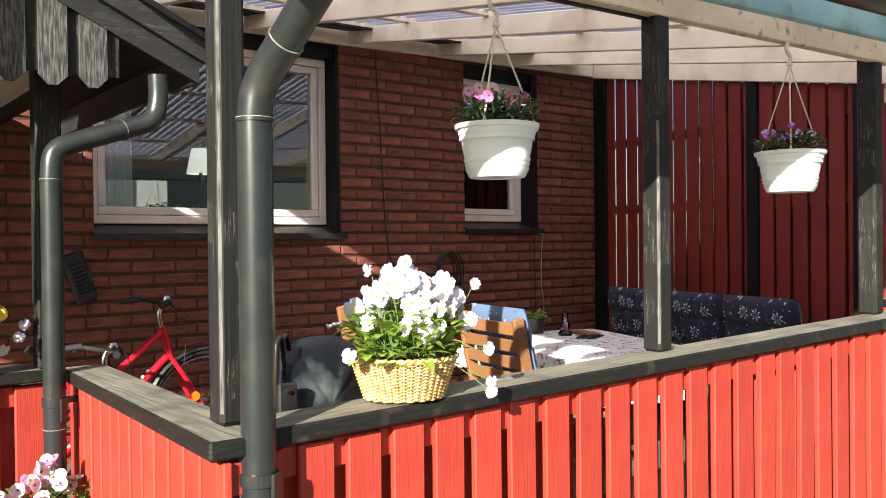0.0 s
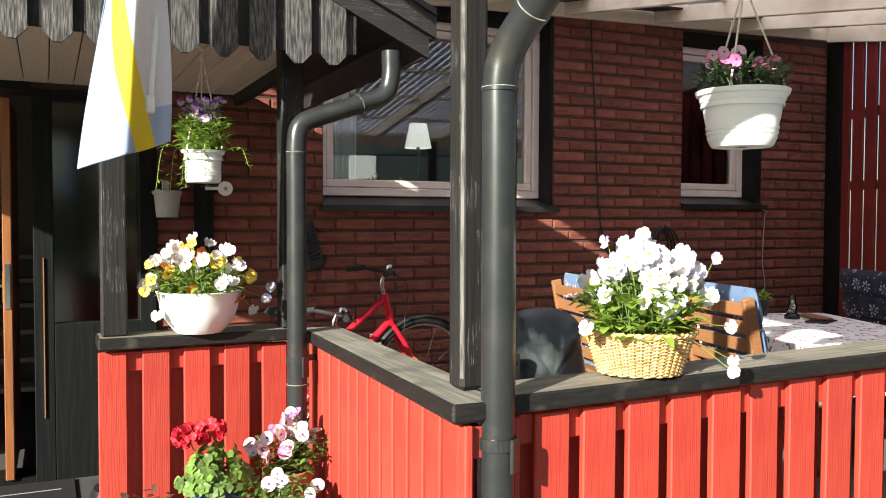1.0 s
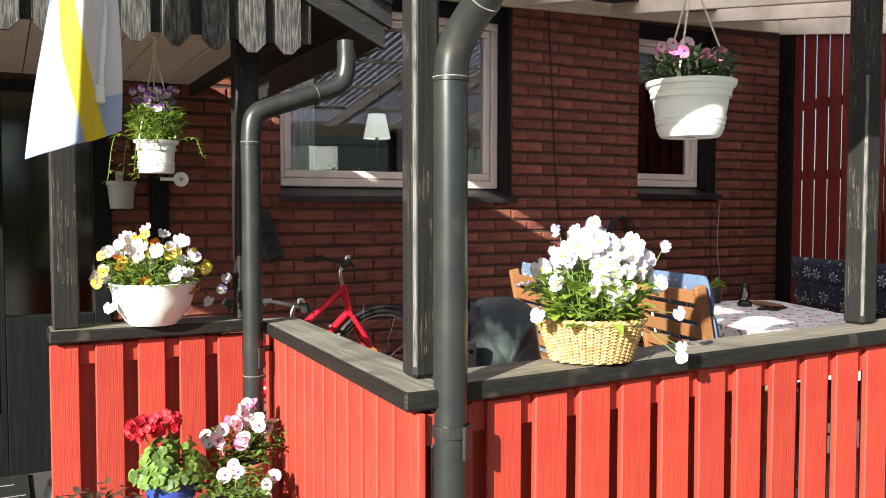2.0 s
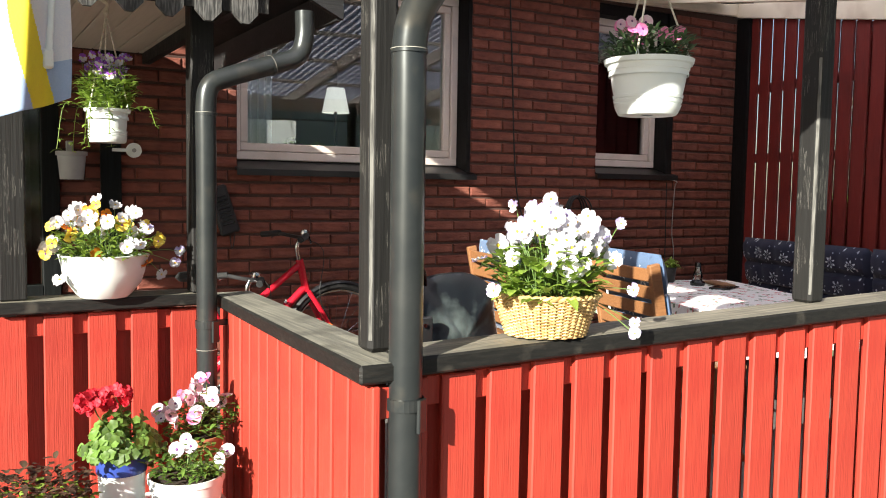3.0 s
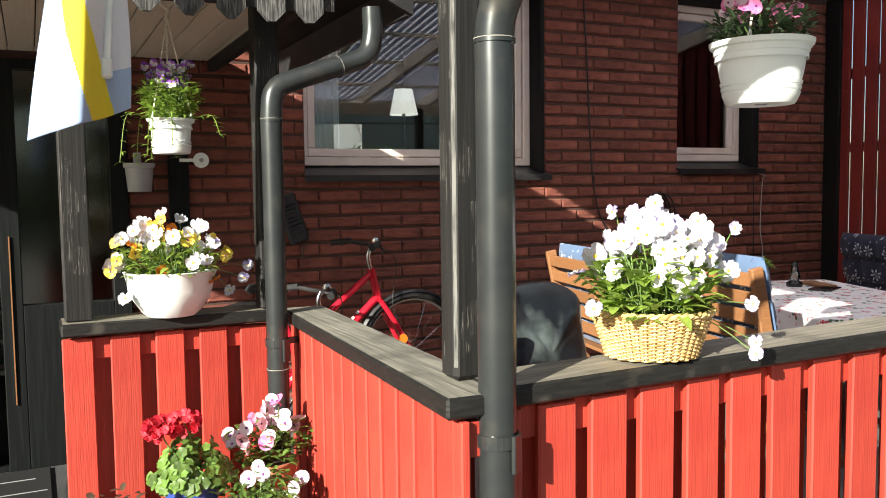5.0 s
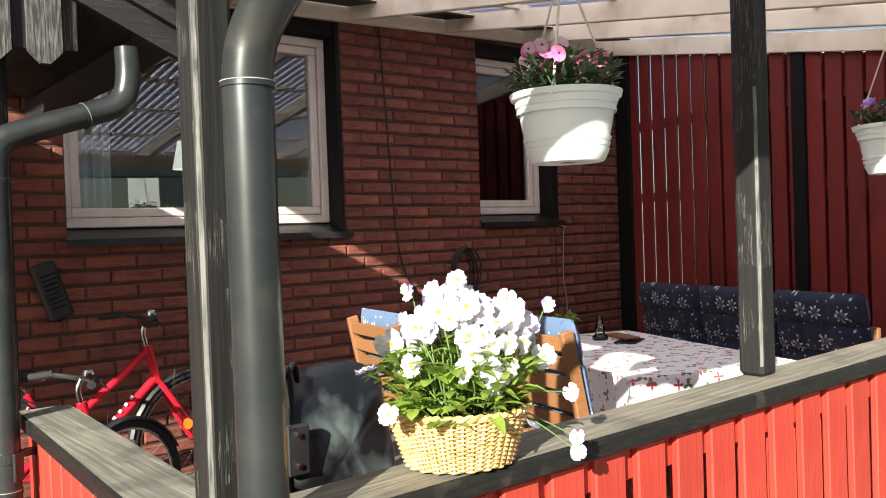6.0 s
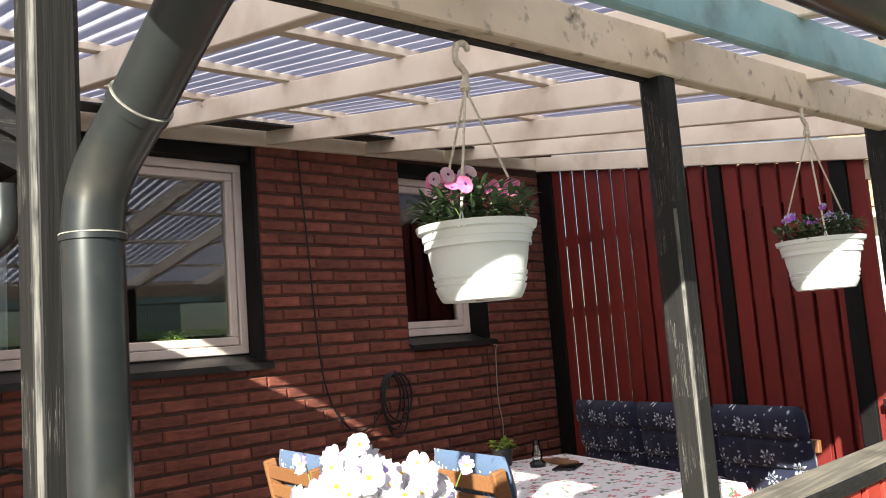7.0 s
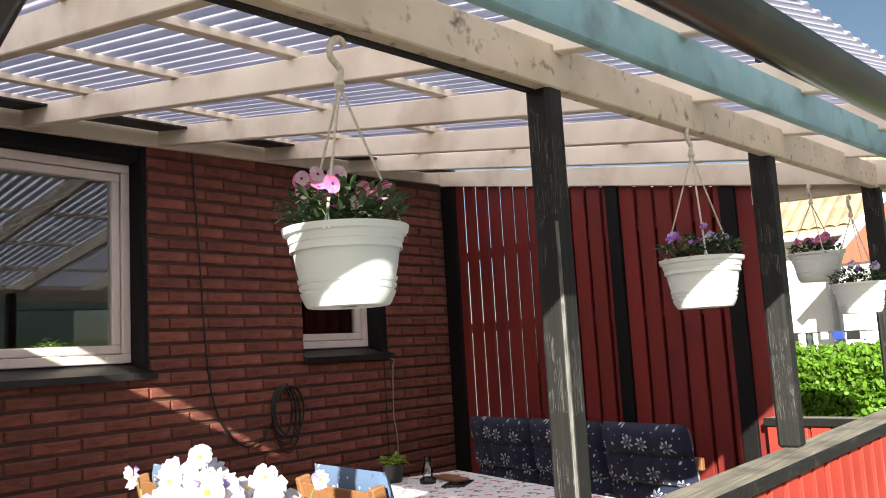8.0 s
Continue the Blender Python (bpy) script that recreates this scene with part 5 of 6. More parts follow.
def sofa():
    L = (S_B - S_A).length
    th = thing("garden_sofa", (S_A.x, S_A.y, FLOOR), "three-seat wooden garden sofa with navy floral cushions against the boarded wall", "sofa")

    def at(s, n, z):
        return S_A + S_U * s + S_N * n + Vector((0, 0, z))
    for s in (0.05, L - 0.05):
        part("end_frame", bar(bmesh.new(), at(s, -0.07, FLOOR), at(s, -0.10, 0.66), 0.03, 0.05, 0.004, up=(0, 1, 0)), M["teak"], th)
    part("back_rail", bar(bmesh.new(), at(0.1, -0.11, 0.84), at(L - 0.1, -0.11, 0.84), 0.03, 0.07, 0.004), M["teak"], th)
    part("seat_rail", bar(bmesh.new(), at(0, 0.5, FLOOR + 0.3), at(L, 0.5, FLOOR + 0.3), 0.03, 0.08, 0.004), M["teak"], th)
    part("seat_base", bar(bmesh.new(), at(0, 0.2, FLOOR + 0.3), at(L, 0.2, FLOOR + 0.3), 0.6, 0.02), M["teak"], th)
    w = L / 3
    for k in range(3):
        s = (k + 0.5) * w
        m = Matrix.Translation(at(s, 0.03, FLOOR + 0.37)) @ Matrix.Rotation(S_YAW, 4, "Z") @ Matrix.Rotation(radians(-10), 4, "X")
        cushion("back_cushion", th, w * 0.985, 0.52, 0.14, m, M["navy_print"], (1, 3), "navy cushion with white flower print")
        m = Matrix.Translation(at(s, 0.05, FLOOR + 0.37)) @ Matrix.Rotation(S_YAW, 4, "Z") @ Matrix.Rotation(radians(90), 4, "X")
        cushion("seat_cushion", th, w * 0.985, 0.50, 0.10, m, M["navy_print"], (1, 2))


sofa()

T_C = Vector((4.505, 4.076, 0))
T_U = Vector((0.33, 0.944, 0)).normalized()
T_V = Vector((T_U.y, -T_U.x, 0))
T_L, T_W, T_Z = 0.75, 0.46, 0.82


def t_at(u, v, z):
    return T_C + T_U * u + T_V * v + Vector((0, 0, z))


def table():
    th = thing("garden_table", (T_C.x, T_C.y, FLOOR), "long wooden garden table under a floral cloth", "table")
    bm = bar(bmesh.new(), t_at(-T_L, 0, T_Z - 0.02), t_at(T_L, 0, T_Z - 0.02), T_W * 2, 0.03, 0.004)
    part("tabletop", bm, M["teak"], th)
    for su in (-1, 1):
        for sv in (-1, 1):
            p = t_at(su * (T_L - 0.08), sv * (T_W - 0.08), 0)
            part("leg", bar(bmesh.new(), p + Vector((0, 0, FLOOR)), p + Vector((0, 0, T_Z - 0.035)), 0.06, 0.06, 0.004, up=(0, 1, 0)), M["teak"], th)
    cl = thing("tablecloth", (T_C.x, T_C.y, T_Z), "white tablecloth with a red rose print hanging over the table", "tablecloth")
    bm = bmesh.new()
    uvl = bm.loops.layers.uv.new("UVMap")
    nu, nv = 60, 44
    drop = 0.22
    g = {}
    for i in range(nu + 1):
        for j in range(nv + 1):
            u = (2 * i / nu - 1) * (T_L + drop + 0.01)
            v = (2 * j / nv - 1) * (T_W + drop + 0.01)
            ou, ov = max(0, abs(u) - T_L - 0.01), max(0, abs(v) - T_W - 0.01)
            du = math.copysign(min(abs(u), T_L + 0.01), u)
            dv = math.copysign(min(abs(v), T_W + 0.01), v)
            fall = max(ou, ov) if not (ou and ov) else max(ou, ov)
            wave = fall / drop * 0.018
            su = math.copysign(wave * (1 + math.sin(v * 17 + 1)), u) if ou else 0
            sv = math.copysign(wave * (1 + math.sin(u * 15)), v) if ov else 0
            if ou and ov:
                k = min(ou, ov) * 0.6
                su += math.copysign(k, u)
                sv += math.copysign(k, v)
            p = t_at(du + su, dv + sv, T_Z + 0.004 - fall + 0.0015 * math.sin(9 * u) * math.sin(7 * v))
            g[i, j] = (bm.verts.new(p), (u, v))
    for i in range(nu):
        for j in range(nv):
            q = [g[i, j], g[i + 1, j], g[i + 1, j + 1], g[i, j + 1]]
            f = bm.faces.new([a[0] for a in q])
            for lp, a in zip(f.loops, q):
                lp[uvl].uv = a[1]
    part("cloth", bm, M["rose_print"], cl, smooth=True)


table()


def slat_chair(a, b, top, label):
    """A folding chair seen from behind: two stiles, four slats, seat and legs, with its back along a to b."""
    a, b = Vector((*a, 0)), Vector((*b, 0))
    u = (b - a).normalized()
    n = Vector((u.y, -u.x, 0))
    if n.x < 0:
        n = -n
    th = thing("garden_chair", (a.x, a.y, FLOOR), label, "chair", "chairs at the table")
    lean = 0.2

    def at(s, h, off=0.0):
        return a + u * s + n * (off - lean * (h - FLOOR - 0.42)) + Vector((0, 0, h))
    L = (b - a).length
    for s in (0.0, L):
        part("stile", bar(bmesh.new(), at(s, FLOOR + 0.0), at(s, top), 0.03, 0.055, 0.005, up=n), M["teak"], th)
        part("leg", bar(bmesh.new(), a + u * s + n * 0.42 + Vector((0, 0, FLOOR)), at(s, FLOOR + 0.45), 0.028, 0.045, 0.004, up=u), M["teak"], th)
    for k in range(5):
        h = top - 0.05 - k * 0.078
        bm = bar(bmesh.new(), at(-0.005, h, -0.012), at(L + 0.005, h, -0.012), 0.016, 0.056, 0.004)
        part("slat", bm, M["teak"], th)
    for k in range(5):
        o = 0.05 + k * 0.085
        c0 = a + n * o + Vector((0, 0, FLOOR + 0.43))
        part("seat_slat", bar(bmesh.new(), c0, c0 + u * L, 0.07, 0.018, 0.003), M["teak"], th)
    yaw = math.atan2(u.y, u.x)
    cu = thing("chair_cushion", at(L / 2, FLOOR + 0.46, 0.05), "navy floral chair pad, lightened as if sunlit, draped over the chair back", "cushion", "pads on the chairs")
    m = Matrix.Translation(at(L / 2, FLOOR + 0.45, 0.055)) @ Matrix.Rotation(yaw, 4, "Z") @ Matrix.Rotation(math.atan(lean) * (1 if n.dot(Vector((-u.y, u.x, 0))) > 0 else -1), 4, "X")
    cushion("pad", cu, L * 0.98, top - FLOOR - 0.40, 0.07, m, M["navy_print_sunlit"], (1, 3))
    return th


slat_chair((3.29, 3.30), (3.38, 3.78), 1.11, "oiled wooden slatted chair by the rail")
slat_chair((3.09, 4.10), (3.18, 4.58), 1.105, "oiled wooden slatted chair nearer the house wall")

# things on the table
pp = thing("table_plant", (4.70, 4.70, T_Z), "small green succulent in a dark pot on the table", "potted plant")
part("pot", lathe(bmesh.new(), [(0.01, 0), (0.05, 0), (0.062, 0.09), (0.066, 0.1), (0.058, 0.1), (0.05, 0.08)], (4.70, 4.70, T_Z + 0.004), 24), M["black_metal"], pp, smooth=True)
part("soil", lathe(bmesh.new(), [(0.001, 0.09), (0.057, 0.088)], (4.70, 4.70, T_Z), 16), M["soil"], pp)
foliage(pp, (4.70, 4.70, T_Z + 0.09), (0.06, 0.06), 0.07, 90, 0.055, 0.02, M["leaf"], random.Random(71), upright=1.2)
jar = thing("oil_lamp", (4.74, 4.47, T_Z), "small dark glass lantern jar on the table", "lantern")
part("base", lathe(bmesh.new(), [(0.005, 0), (0.045, 0), (0.048, 0.02), (0.03, 0.035)], (4.74, 4.47, T_Z + 0.004), 20), M["black_gloss"], jar, smooth=True)
part("chimney", lathe(bmesh.new(), [(0.028, 0.035), (0.033, 0.06), (0.022, 0.1), (0.02, 0.12)], (4.74, 4.47, T_Z + 0.004), 20), M["glass"], jar, smooth=True)
part("cap", lathe(bmesh.new(), [(0.001, 0.15), (0.018, 0.148), (0.021, 0.12), (0.001, 0.119)], (4.74, 4.47, T_Z + 0.004), 20), M["black_gloss"], jar, smooth=True)
tb = thing("tablet", (4.76, 4.27, T_Z), "flat black tablet lying on the tablecloth", "tablet")
part("body", box(bmesh.new(), -0.1, 0.1, -0.065, 0.065, 0.006, 0.016, 0.003, Matrix.Translation((4.76, 4.27, T_Z)) @ Matrix.Rotation(0.4, 4, "Z")), M["black_gloss"], tb)
tr = thing("serving_tray", (4.88, 4.42, T_Z), "dark wooden board with a pale edge on the table", "tray")
part("board", box(bmesh.new(), -0.13, 0.13, -0.05, 0.05, 0.006, 0.022, 0.004, Matrix.Translation((4.88, 4.42, T_Z)) @ Matrix.Rotation(1.2, 4, "Z")), M["teak"], tr)


# folded chair with a shiny padded cover, leaning inside the rail
def folded_lounger():
    th = thing("folded_lounger", (2.25, 3.4, FLOOR), "folded lounge chair with black tube frame and shiny dark padded cover", "lounger")
    m = Matrix.Translation((2.30, 3.42, FLOOR + 0.36)) @ Matrix.Rotation(0.18, 4, "Z") @ Matrix.Rotation(-0.16, 4, "X")
    bm = bmesh.new()
    n, rings = 40, 9
    rows = []
    for side in (-1, 1):
        for k in range(rings):
            t = k / (rings - 1)
            rr = math.sin(t * math.pi / 2)
            y = side * 0.05 * math.cos(t * math.pi / 2) ** 0.6
            row = []
            for i in range(n):
                a = 2 * math.pi * i / n
                ex = abs(math.cos(a)) ** 0.7 * math.copysign(1, math.cos(a))
                ez = abs(math.sin(a)) ** 0.7 * math.copysign(1, math.sin(a))
                dent = 0.012 * math.sin(3 * a + 2) * rr + 0.008 * math.sin(7 * a) * rr
                row.append(bm.verts.new(m @ Vector((0.225 * rr * ex, y + dent, 0.27 + 0.27 * rr * ez))))
            rows.append(row)
    for s in (0, rings):
        for A, C in zip(rows[s:s + rings], rows[s + 1:s + rings]):
            for i in range(n):
                bm.faces.new((A[i], A[(i + 1) % n], C[(i + 1) % n], C[i]))
    bmesh.ops.remove_doubles(bm, verts=bm.verts[:], dist=0.0005)
    part("padded_cover", bm, M["dark_tarp_sunlit"], th, "shiny dark blue-grey cover with painted sunlit patches", smooth=True)
    for dx in (0.0, 0.05):
        pts = [(2.03 + dx, 3.36 + dx, FLOOR), (2.035 + dx, 3.37 + dx, 0.6), (2.05 + dx, 3.38 + dx, 1.02), (2.07 + dx, 3.40 + dx, 1.10), (2.10 + dx, 3.42 + dx, 1.06), (2.11 + dx, 3.43 + dx, 0.7), (2.12 + dx, 3.43 + dx, FLOOR)]
        part("tube_frame", tube(bmesh.new(), smooth_path(pts, 5), 0.011, 10), M["black_gloss"] if dx else M["black_metal"], th, "bent black tube", smooth=True)
    part("hinge", B(2.045, 2.12, 3.345, 3.37, 0.80, 0.95, 0.006), M["black_metal"], th)
    for z in (0.83, 0.92):
        part("bolt", tube(bmesh.new(), [(2.08, 3.335, z), (2.08, 3.346, z)], 0.008, 8), M["chrome"], th)


folded_lounger()


# ---- bicycles ----
def wheel(parent, c, r, yawv):
    side = Vector((-yawv.y, yawv.x, 0))
    ring = [Vector(c) + r * (math.cos(t) * yawv + math.sin(t) * Vector((0, 0, 1))) for t in (2 * math.pi * k / 40 for k in range(40))]
    w = part("wheel", tube(bmesh.new(), [Vector(c) - side * 0.03, Vector(c) + side * 0.03], 0.018, 10), M["chrome"], parent)
    part("tyre", tube(bmesh.new(), ring, 0.02, 8, closed=True), M["rubber"], w, smooth=True)
    part("rim", tube(bmesh.new(), [Vector(c) + (p - Vector(c)) * 0.92 for p in ring], 0.009, 6, closed=True), M["chrome"], w, smooth=True)
    for k in range(20):
        t = 2 * math.pi * k / 20
        p = Vector(c) + 0.92 * r * (math.cos(t) * yawv + math.sin(t) * Vector((0, 0, 1)))
        q = Vector(c) + side * (0.02 if k % 2 else -0.02) + 0.015 * (math.cos(t + 1.2) * yawv + math.sin(t + 1.2) * Vector((0, 0, 1)))
        part("spoke", tube(bmesh.new(), [q, p], 0.0011, 4, cap=False), M["chrome"], w)
    return w


def bicycle(base, yaw, label, k=1.0):
    th = thing("bicycle", (*base, FLOOR), label, "bicycle", "bicycles on the porch")
    d = Vector((math.cos(yaw), math.sin(yaw), 0))
    s = Vector((-d.y, d.x, 0))
    o = Vector((*base, FLOOR))

    def at(f, z, l=0.0):
        return o + d * f * k + s * l * k + Vector((0, 0, z * k))
    R = 0.325 * k
    fw, rw = at(0.0, 0.325), at(-0.94, 0.325)
    wheel(th, fw, R, d)
    wheel(th, rw, R, d)
    head_b, head_t = at(-0.20, 0.66), at(-0.245, 0.80)
    bb, seat = at(-0.62, 0.28), at(-0.78, 0.66)
    m = M["bike_red"]
    part("down_tube", tube(bmesh.new(), [head_b, bb], 0.021, 12), m, th, smooth=True)
    part("top_tube", tube(bmesh.new(), [head_t - Vector((0, 0, 0.02)), at(-0.69, 0.44)], 0.018, 12), m, th, smooth=True)
    part("seat_tube", tube(bmesh.new(), [bb, seat], 0.017, 12), m, th, smooth=True)
    part("head_tube", tube(bmesh.new(), [head_b - Vector((0, 0, 0.03)), head_t + Vector((0, 0, 0.01))], 0.022, 12), m, th, smooth=True)
    for l in (-0.05, 0.05):
        part("fork_blade", tube(bmesh.new(), smooth_path([head_b + Vector((0, 0, -0.03)) + s * l * 0.6, at(-0.12, 0.5, l), at(-0.03, 0.345, l), at(0.0, 0.325, l)], 4), 0.014, 8), m, th, smooth=True)
        part("stay", tube(bmesh.new(), [bb + s * l, rw + s * l], 0.009, 8), m, th)
        part("seat_stay", tube(bmesh.new(), [seat + s * l * 0.5 - Vector((0, 0, 0.05)), rw + s * l], 0.008, 8), m, th)
    part("stem", tube(bmesh.new(), smooth_path([head_t, at(-0.26, 0.88), at(-0.24, 0.93)], 4), 0.013, 10), M["chrome"], th, "chrome stem", smooth=True)
    hb = [at(-0.36, 0.94, -0.27), at(-0.30, 0.95, -0.2), at(-0.24, 0.935, -0.06), at(-0.24, 0.935, 0.06), at(-0.30, 0.95, 0.2), at(-0.36, 0.94, 0.27)]
    hbar = part("handlebar", tube(bmesh.new(), smooth_path(hb, 4), 0.011, 8), M["black_metal"], th, smooth=True)
    for a, b in ((hb[0], hb[1]), (hb[5], hb[4])):
        part("grip", tube(bmesh.new(), [a, a.lerp(b, 1.3)], 0.017, 10), M["rubber"], hbar, "black rubber grip")
        part("brake_lever", tube(bmesh.new(), [b + d * 0.02, a + d * 0.06 - Vector((0, 0, 0.02))], 0.005, 6), M["chrome"], hbar)
    part("bell", lathe(bmesh.new(), [(0.001, 0.03), (0.02, 0.026), (0.026, 0.005), (0.024, 0.0)], tuple(at(-0.25, 0.955, -0.08)), 14), M["chrome"], hbar, smooth=True)
    part("front_mudguard", bar_arc(fw, R + 0.03, d, 20, 170), M["black_metal"], th, smooth=True)
    part("rear_mudguard", bar_arc(rw, R + 0.03, d, 20, 190), M["black_metal"], th, smooth=True)
    part("reflector", tube(bmesh.new(), [at(-0.09, 0.42, -0.062), at(-0.09, 0.42, -0.075)], 0.026, 12), M["orange_plastic"], th, "orange reflector")
    bm = lathe(bmesh.new(), [(0.001, 0.05), (0.07, 0.045), (0.085, 0.02), (0.07, 0.0), (0.001, -0.01)], (0, 0, 0), 20, 1.3, 0.8)
    bm.transform(Matrix.Translation(at(-0.83, 0.72)) @ Matrix.Rotation(yaw, 4, "Z"))
    part("saddle", bm, M["rubber"], th, smooth=True)
    part("seat_post", tube(bmesh.new(), [seat, at(-0.82, 0.73)], 0.012, 8), M["chrome"], th)
    bm = tube(bmesh.new(), smooth_path([head_t + Vector((0, 0, 0.14)), at(-0.12, 0.86, -0.05), at(-0.14, 0.6, -0.05), at(-0.05, 0.42, -0.05)], 5), 0.0025, 5)
    part("brake_cable", bm, M["black_rubber"], th)
    for f0 in range(9):
        p = at(-0.33 - 0.028 * f0, 0.585 - 0.027 * f0, -0.0225)
        part("lettering_bar", bar(bmesh.new(), p, p + d * -0.012 + Vector((0, 0, -0.011)), 0.002, 0.014), M["white_plastic"], th)
    return th


def bar_arc(c, r, d, a0, a1):
    """A curved mudguard strip over a wheel."""
    bm = bmesh.new()
    s = Vector((-d.y, d.x, 0))
    rows = []
    for k in range(17):
        t = radians(a0 + (a1 - a0) * k / 16)
        p = Vector(c) + r * (math.cos(t) * d + math.sin(t) * Vector((0, 0, 1)))
        q = Vector(c) + (r - 0.012) * (math.cos(t) * d + math.sin(t) * Vector((0, 0, 1)))
        rows.append([bm.verts.new(v) for v in (q - s * 0.026, p - s * 0.012, p + s * 0.012, q + s * 0.026)])
    for A, C in zip(rows, rows[1:]):
        for k in range(3):
            bm.faces.new((A[k], A[k + 1], C[k + 1], C[k]))
    return bm


bicycle((2.53, 5.16), 0.06, "red child's bicycle leaning by the brick wall")
bicycle((2.072, 4.850), 0.3, "small red bicycle with silver handlebar behind the side fence", 0.8)


# ---- wall things ----
def cable(label, pts, r, material, name="cable"):
    th = thing(name, pts[-1], label, "cable")
    part("cord", tube(bmesh.new(), smooth_path(pts, 6), r, 6), material, th, smooth=True)
    return th


y = WALL_Y - 0.012
cable("black cable hanging down the brick wall", [(4.10, y, 2.86), (4.115, y, 2.6), (4.135, y, 2.3), (4.165, y, 1.75), (4.20, y, 1.4), (4.28, y - 0.01, 1.16), (4.42, y - 0.02, 1.03), (4.56, y - 0.02, 1.06), (4.64, y - 0.01, 1.15)], 0.006, M["black_rubber"])
cable("thin dark cable on the brick wall", [(5.72, y, 1.5), (5.725, y, 1.2), (5.73, y, 0.7)], 0.004, M["black_rubber"])
cable("thin pale cable hanging from the small window", [(5.60, y - 0.03, 1.535), (5.80, y - 0.03, 1.51), (5.815, y, 1.45), (5.80, y, 1.1), (5.83, y, 0.9), (5.80, y, 0.6)], 0.004, M["grey_cable"])
coil = thing("cable_coil", (4.74, y, 1.36), "black cable hung in loops on a wall hook", "cable")
for k in range(4):
    pts = []
    w, h = 0.085 + 0.012 * k, 0.30 + 0.05 * (k % 3)
    for i in range(25):
        t = 2 * math.pi * i / 24
        pts.append((4.74 + 0.012 * k + w * math.sin(t), y - 0.012 * k - 0.004, 1.38 - h / 2 + h / 2 * math.cos(t) * (1 if math.cos(t) > 0 else 1.15)))
    part("loop", tube(bmesh.new(), pts, 0.0065, 6), M["black_rubber"], coil, smooth=True)
part("hook", tube(bmesh.new(), [(4.74, WALL_Y, 1.37), (4.74, y - 0.06, 1.37), (4.74, y - 0.065, 1.4)], 0.006, 6), M["black_metal"], coil)

brush = thing("boot_brush", (2.03, 5.7, 1.12), "black plastic rack hung aslant on the brick wall", "rack")
m = Matrix.Translation((2.02, WALL_Y - 0.025, 1.27)) @ Matrix.Rotation(radians(-18), 4, "Y")
part("plate", box(bmesh.new(), -0.06, 0.06, -0.018, 0.018, -0.15, 0.15, 0.012, m), M["black_metal"], brush)
for k in range(8):
    part("rib", box(bmesh.new(), -0.035, 0.04, -0.026, -0.018, -0.09 + k * 0.024, -0.082 + k * 0.024, 0.002, m), M["black_gloss"], brush)
part("strap", tube(bmesh.new(), arc((2.06, WALL_Y - 0.02, 1.14), (2.09, WALL_Y - 0.02, 1.13), 0.1), 0.003, 5), M["black_rubber"], brush)

gauge = thing("thermometer", (1.5, 5.7, 1.61), "small white round thermometer on an arm", "thermometer")
part("dial", tube(bmesh.new(), [(1.505, WALL_Y - 0.05, 1.61), (1.505, WALL_Y - 0.035, 1.61)], 0.042, 24), M["white_plastic"], gauge)
part("hand", tube(bmesh.new(), [(1.505, WALL_Y - 0.056, 1.61), (1.505, WALL_Y - 0.05, 1.61)], 0.012, 10), M["grey_plastic"], gauge)
part("arm", bar(bmesh.new(), (1.39, WALL_Y - 0.04, 1.61), (1.47, WALL_Y - 0.04, 1.61), 0.01, 0.018), M["white_plastic"], gauge)
ws = thing("wall_lamp", (1.98, 5.62, 2.44), "orange wall lamp shade beside the large window", "wall lamp")
part("shade", lathe(bmesh.new(), [(0.02, 0.08), (0.05, 0.07), (0.085, 0.0), (0.08, 0.0)], (1.985, WALL_Y - 0.1, 2.42), 24), M["lamp_orange"], ws, smooth=True)
part("arm", tube(bmesh.new(), [(1.985, WALL_Y - 0.1, 2.49), (1.985, WALL_Y, 2.52)], 0.01, 8), M["black_metal"], ws)

# ---- entrance: side light, open door, hall ----
entry = thing("door_frame", (0.38, WALL_Y, 0), "black painted entrance frame with a rippled glass side light", "door frame", kind="structure")
for x0, x1, z0, z1 in ((0.49, 0.59, 0.0, 2.12), (1.03, 1.12, 0.0, 2.12), (0.59, 1.03, 2.07, 2.12), (0.59, 1.03, 0.0, 0.86), (1.33, 1.44, 0.0, 2.16)):
    part("board", B(x0, x1, WALL_Y - 0.03, WALL_Y + 0.06, z0, z1, 0.004), M["door_dark"], entry)
pane = part("pane", B(0.59, 1.03, WALL_Y + 0.01, WALL_Y + 0.016, 0.86, 2.07), M["glass_rippled"], entry, "rippled glass side light")
pane.visible_shadow = False
part("lintel", B(-0.95, 0.49, WALL_Y - 0.03, WALL_Y + 0.1, 2.12, 2.16), M["door_dark"], entry)
part("threshold", B(-0.9, 0.49, WALL_Y - 0.02, WALL_Y + 0.2, 0.0, 0.03), M["door_dark"], entry)
door = thing("front_door", (0.6, WALL_Y + 0.8, 0.03), "open brown wooden front door with a brass handle", "door")
m = Matrix.Translation((0.375, WALL_Y + 0.82, 0.03)) @ Matrix.Rotation(radians(-90.6), 4, "Z")
leaf = part("leaf", box(bmesh.new(), 0.0, 0.86, -0.022, 0.022, 0.0, 2.04, 0.004, m), M["door_wood"], door)
hd = bmesh.new()
tube(hd, [m @ Vector((0.80, -0.022, 1.04)), m @ Vector((0.80, -0.075, 1.04)), m @ Vector((0.70, -0.08, 1.04))], 0.009, 8)
part("door_handle", hd, M["brass"], leaf, "brass lever handle")
part("lock_plate", box(bmesh.new(), 0.861, 0.864, -0.012, 0.012, 0.92, 1.16, 0.0, m), M["chrome"], leaf, "steel lock plate")
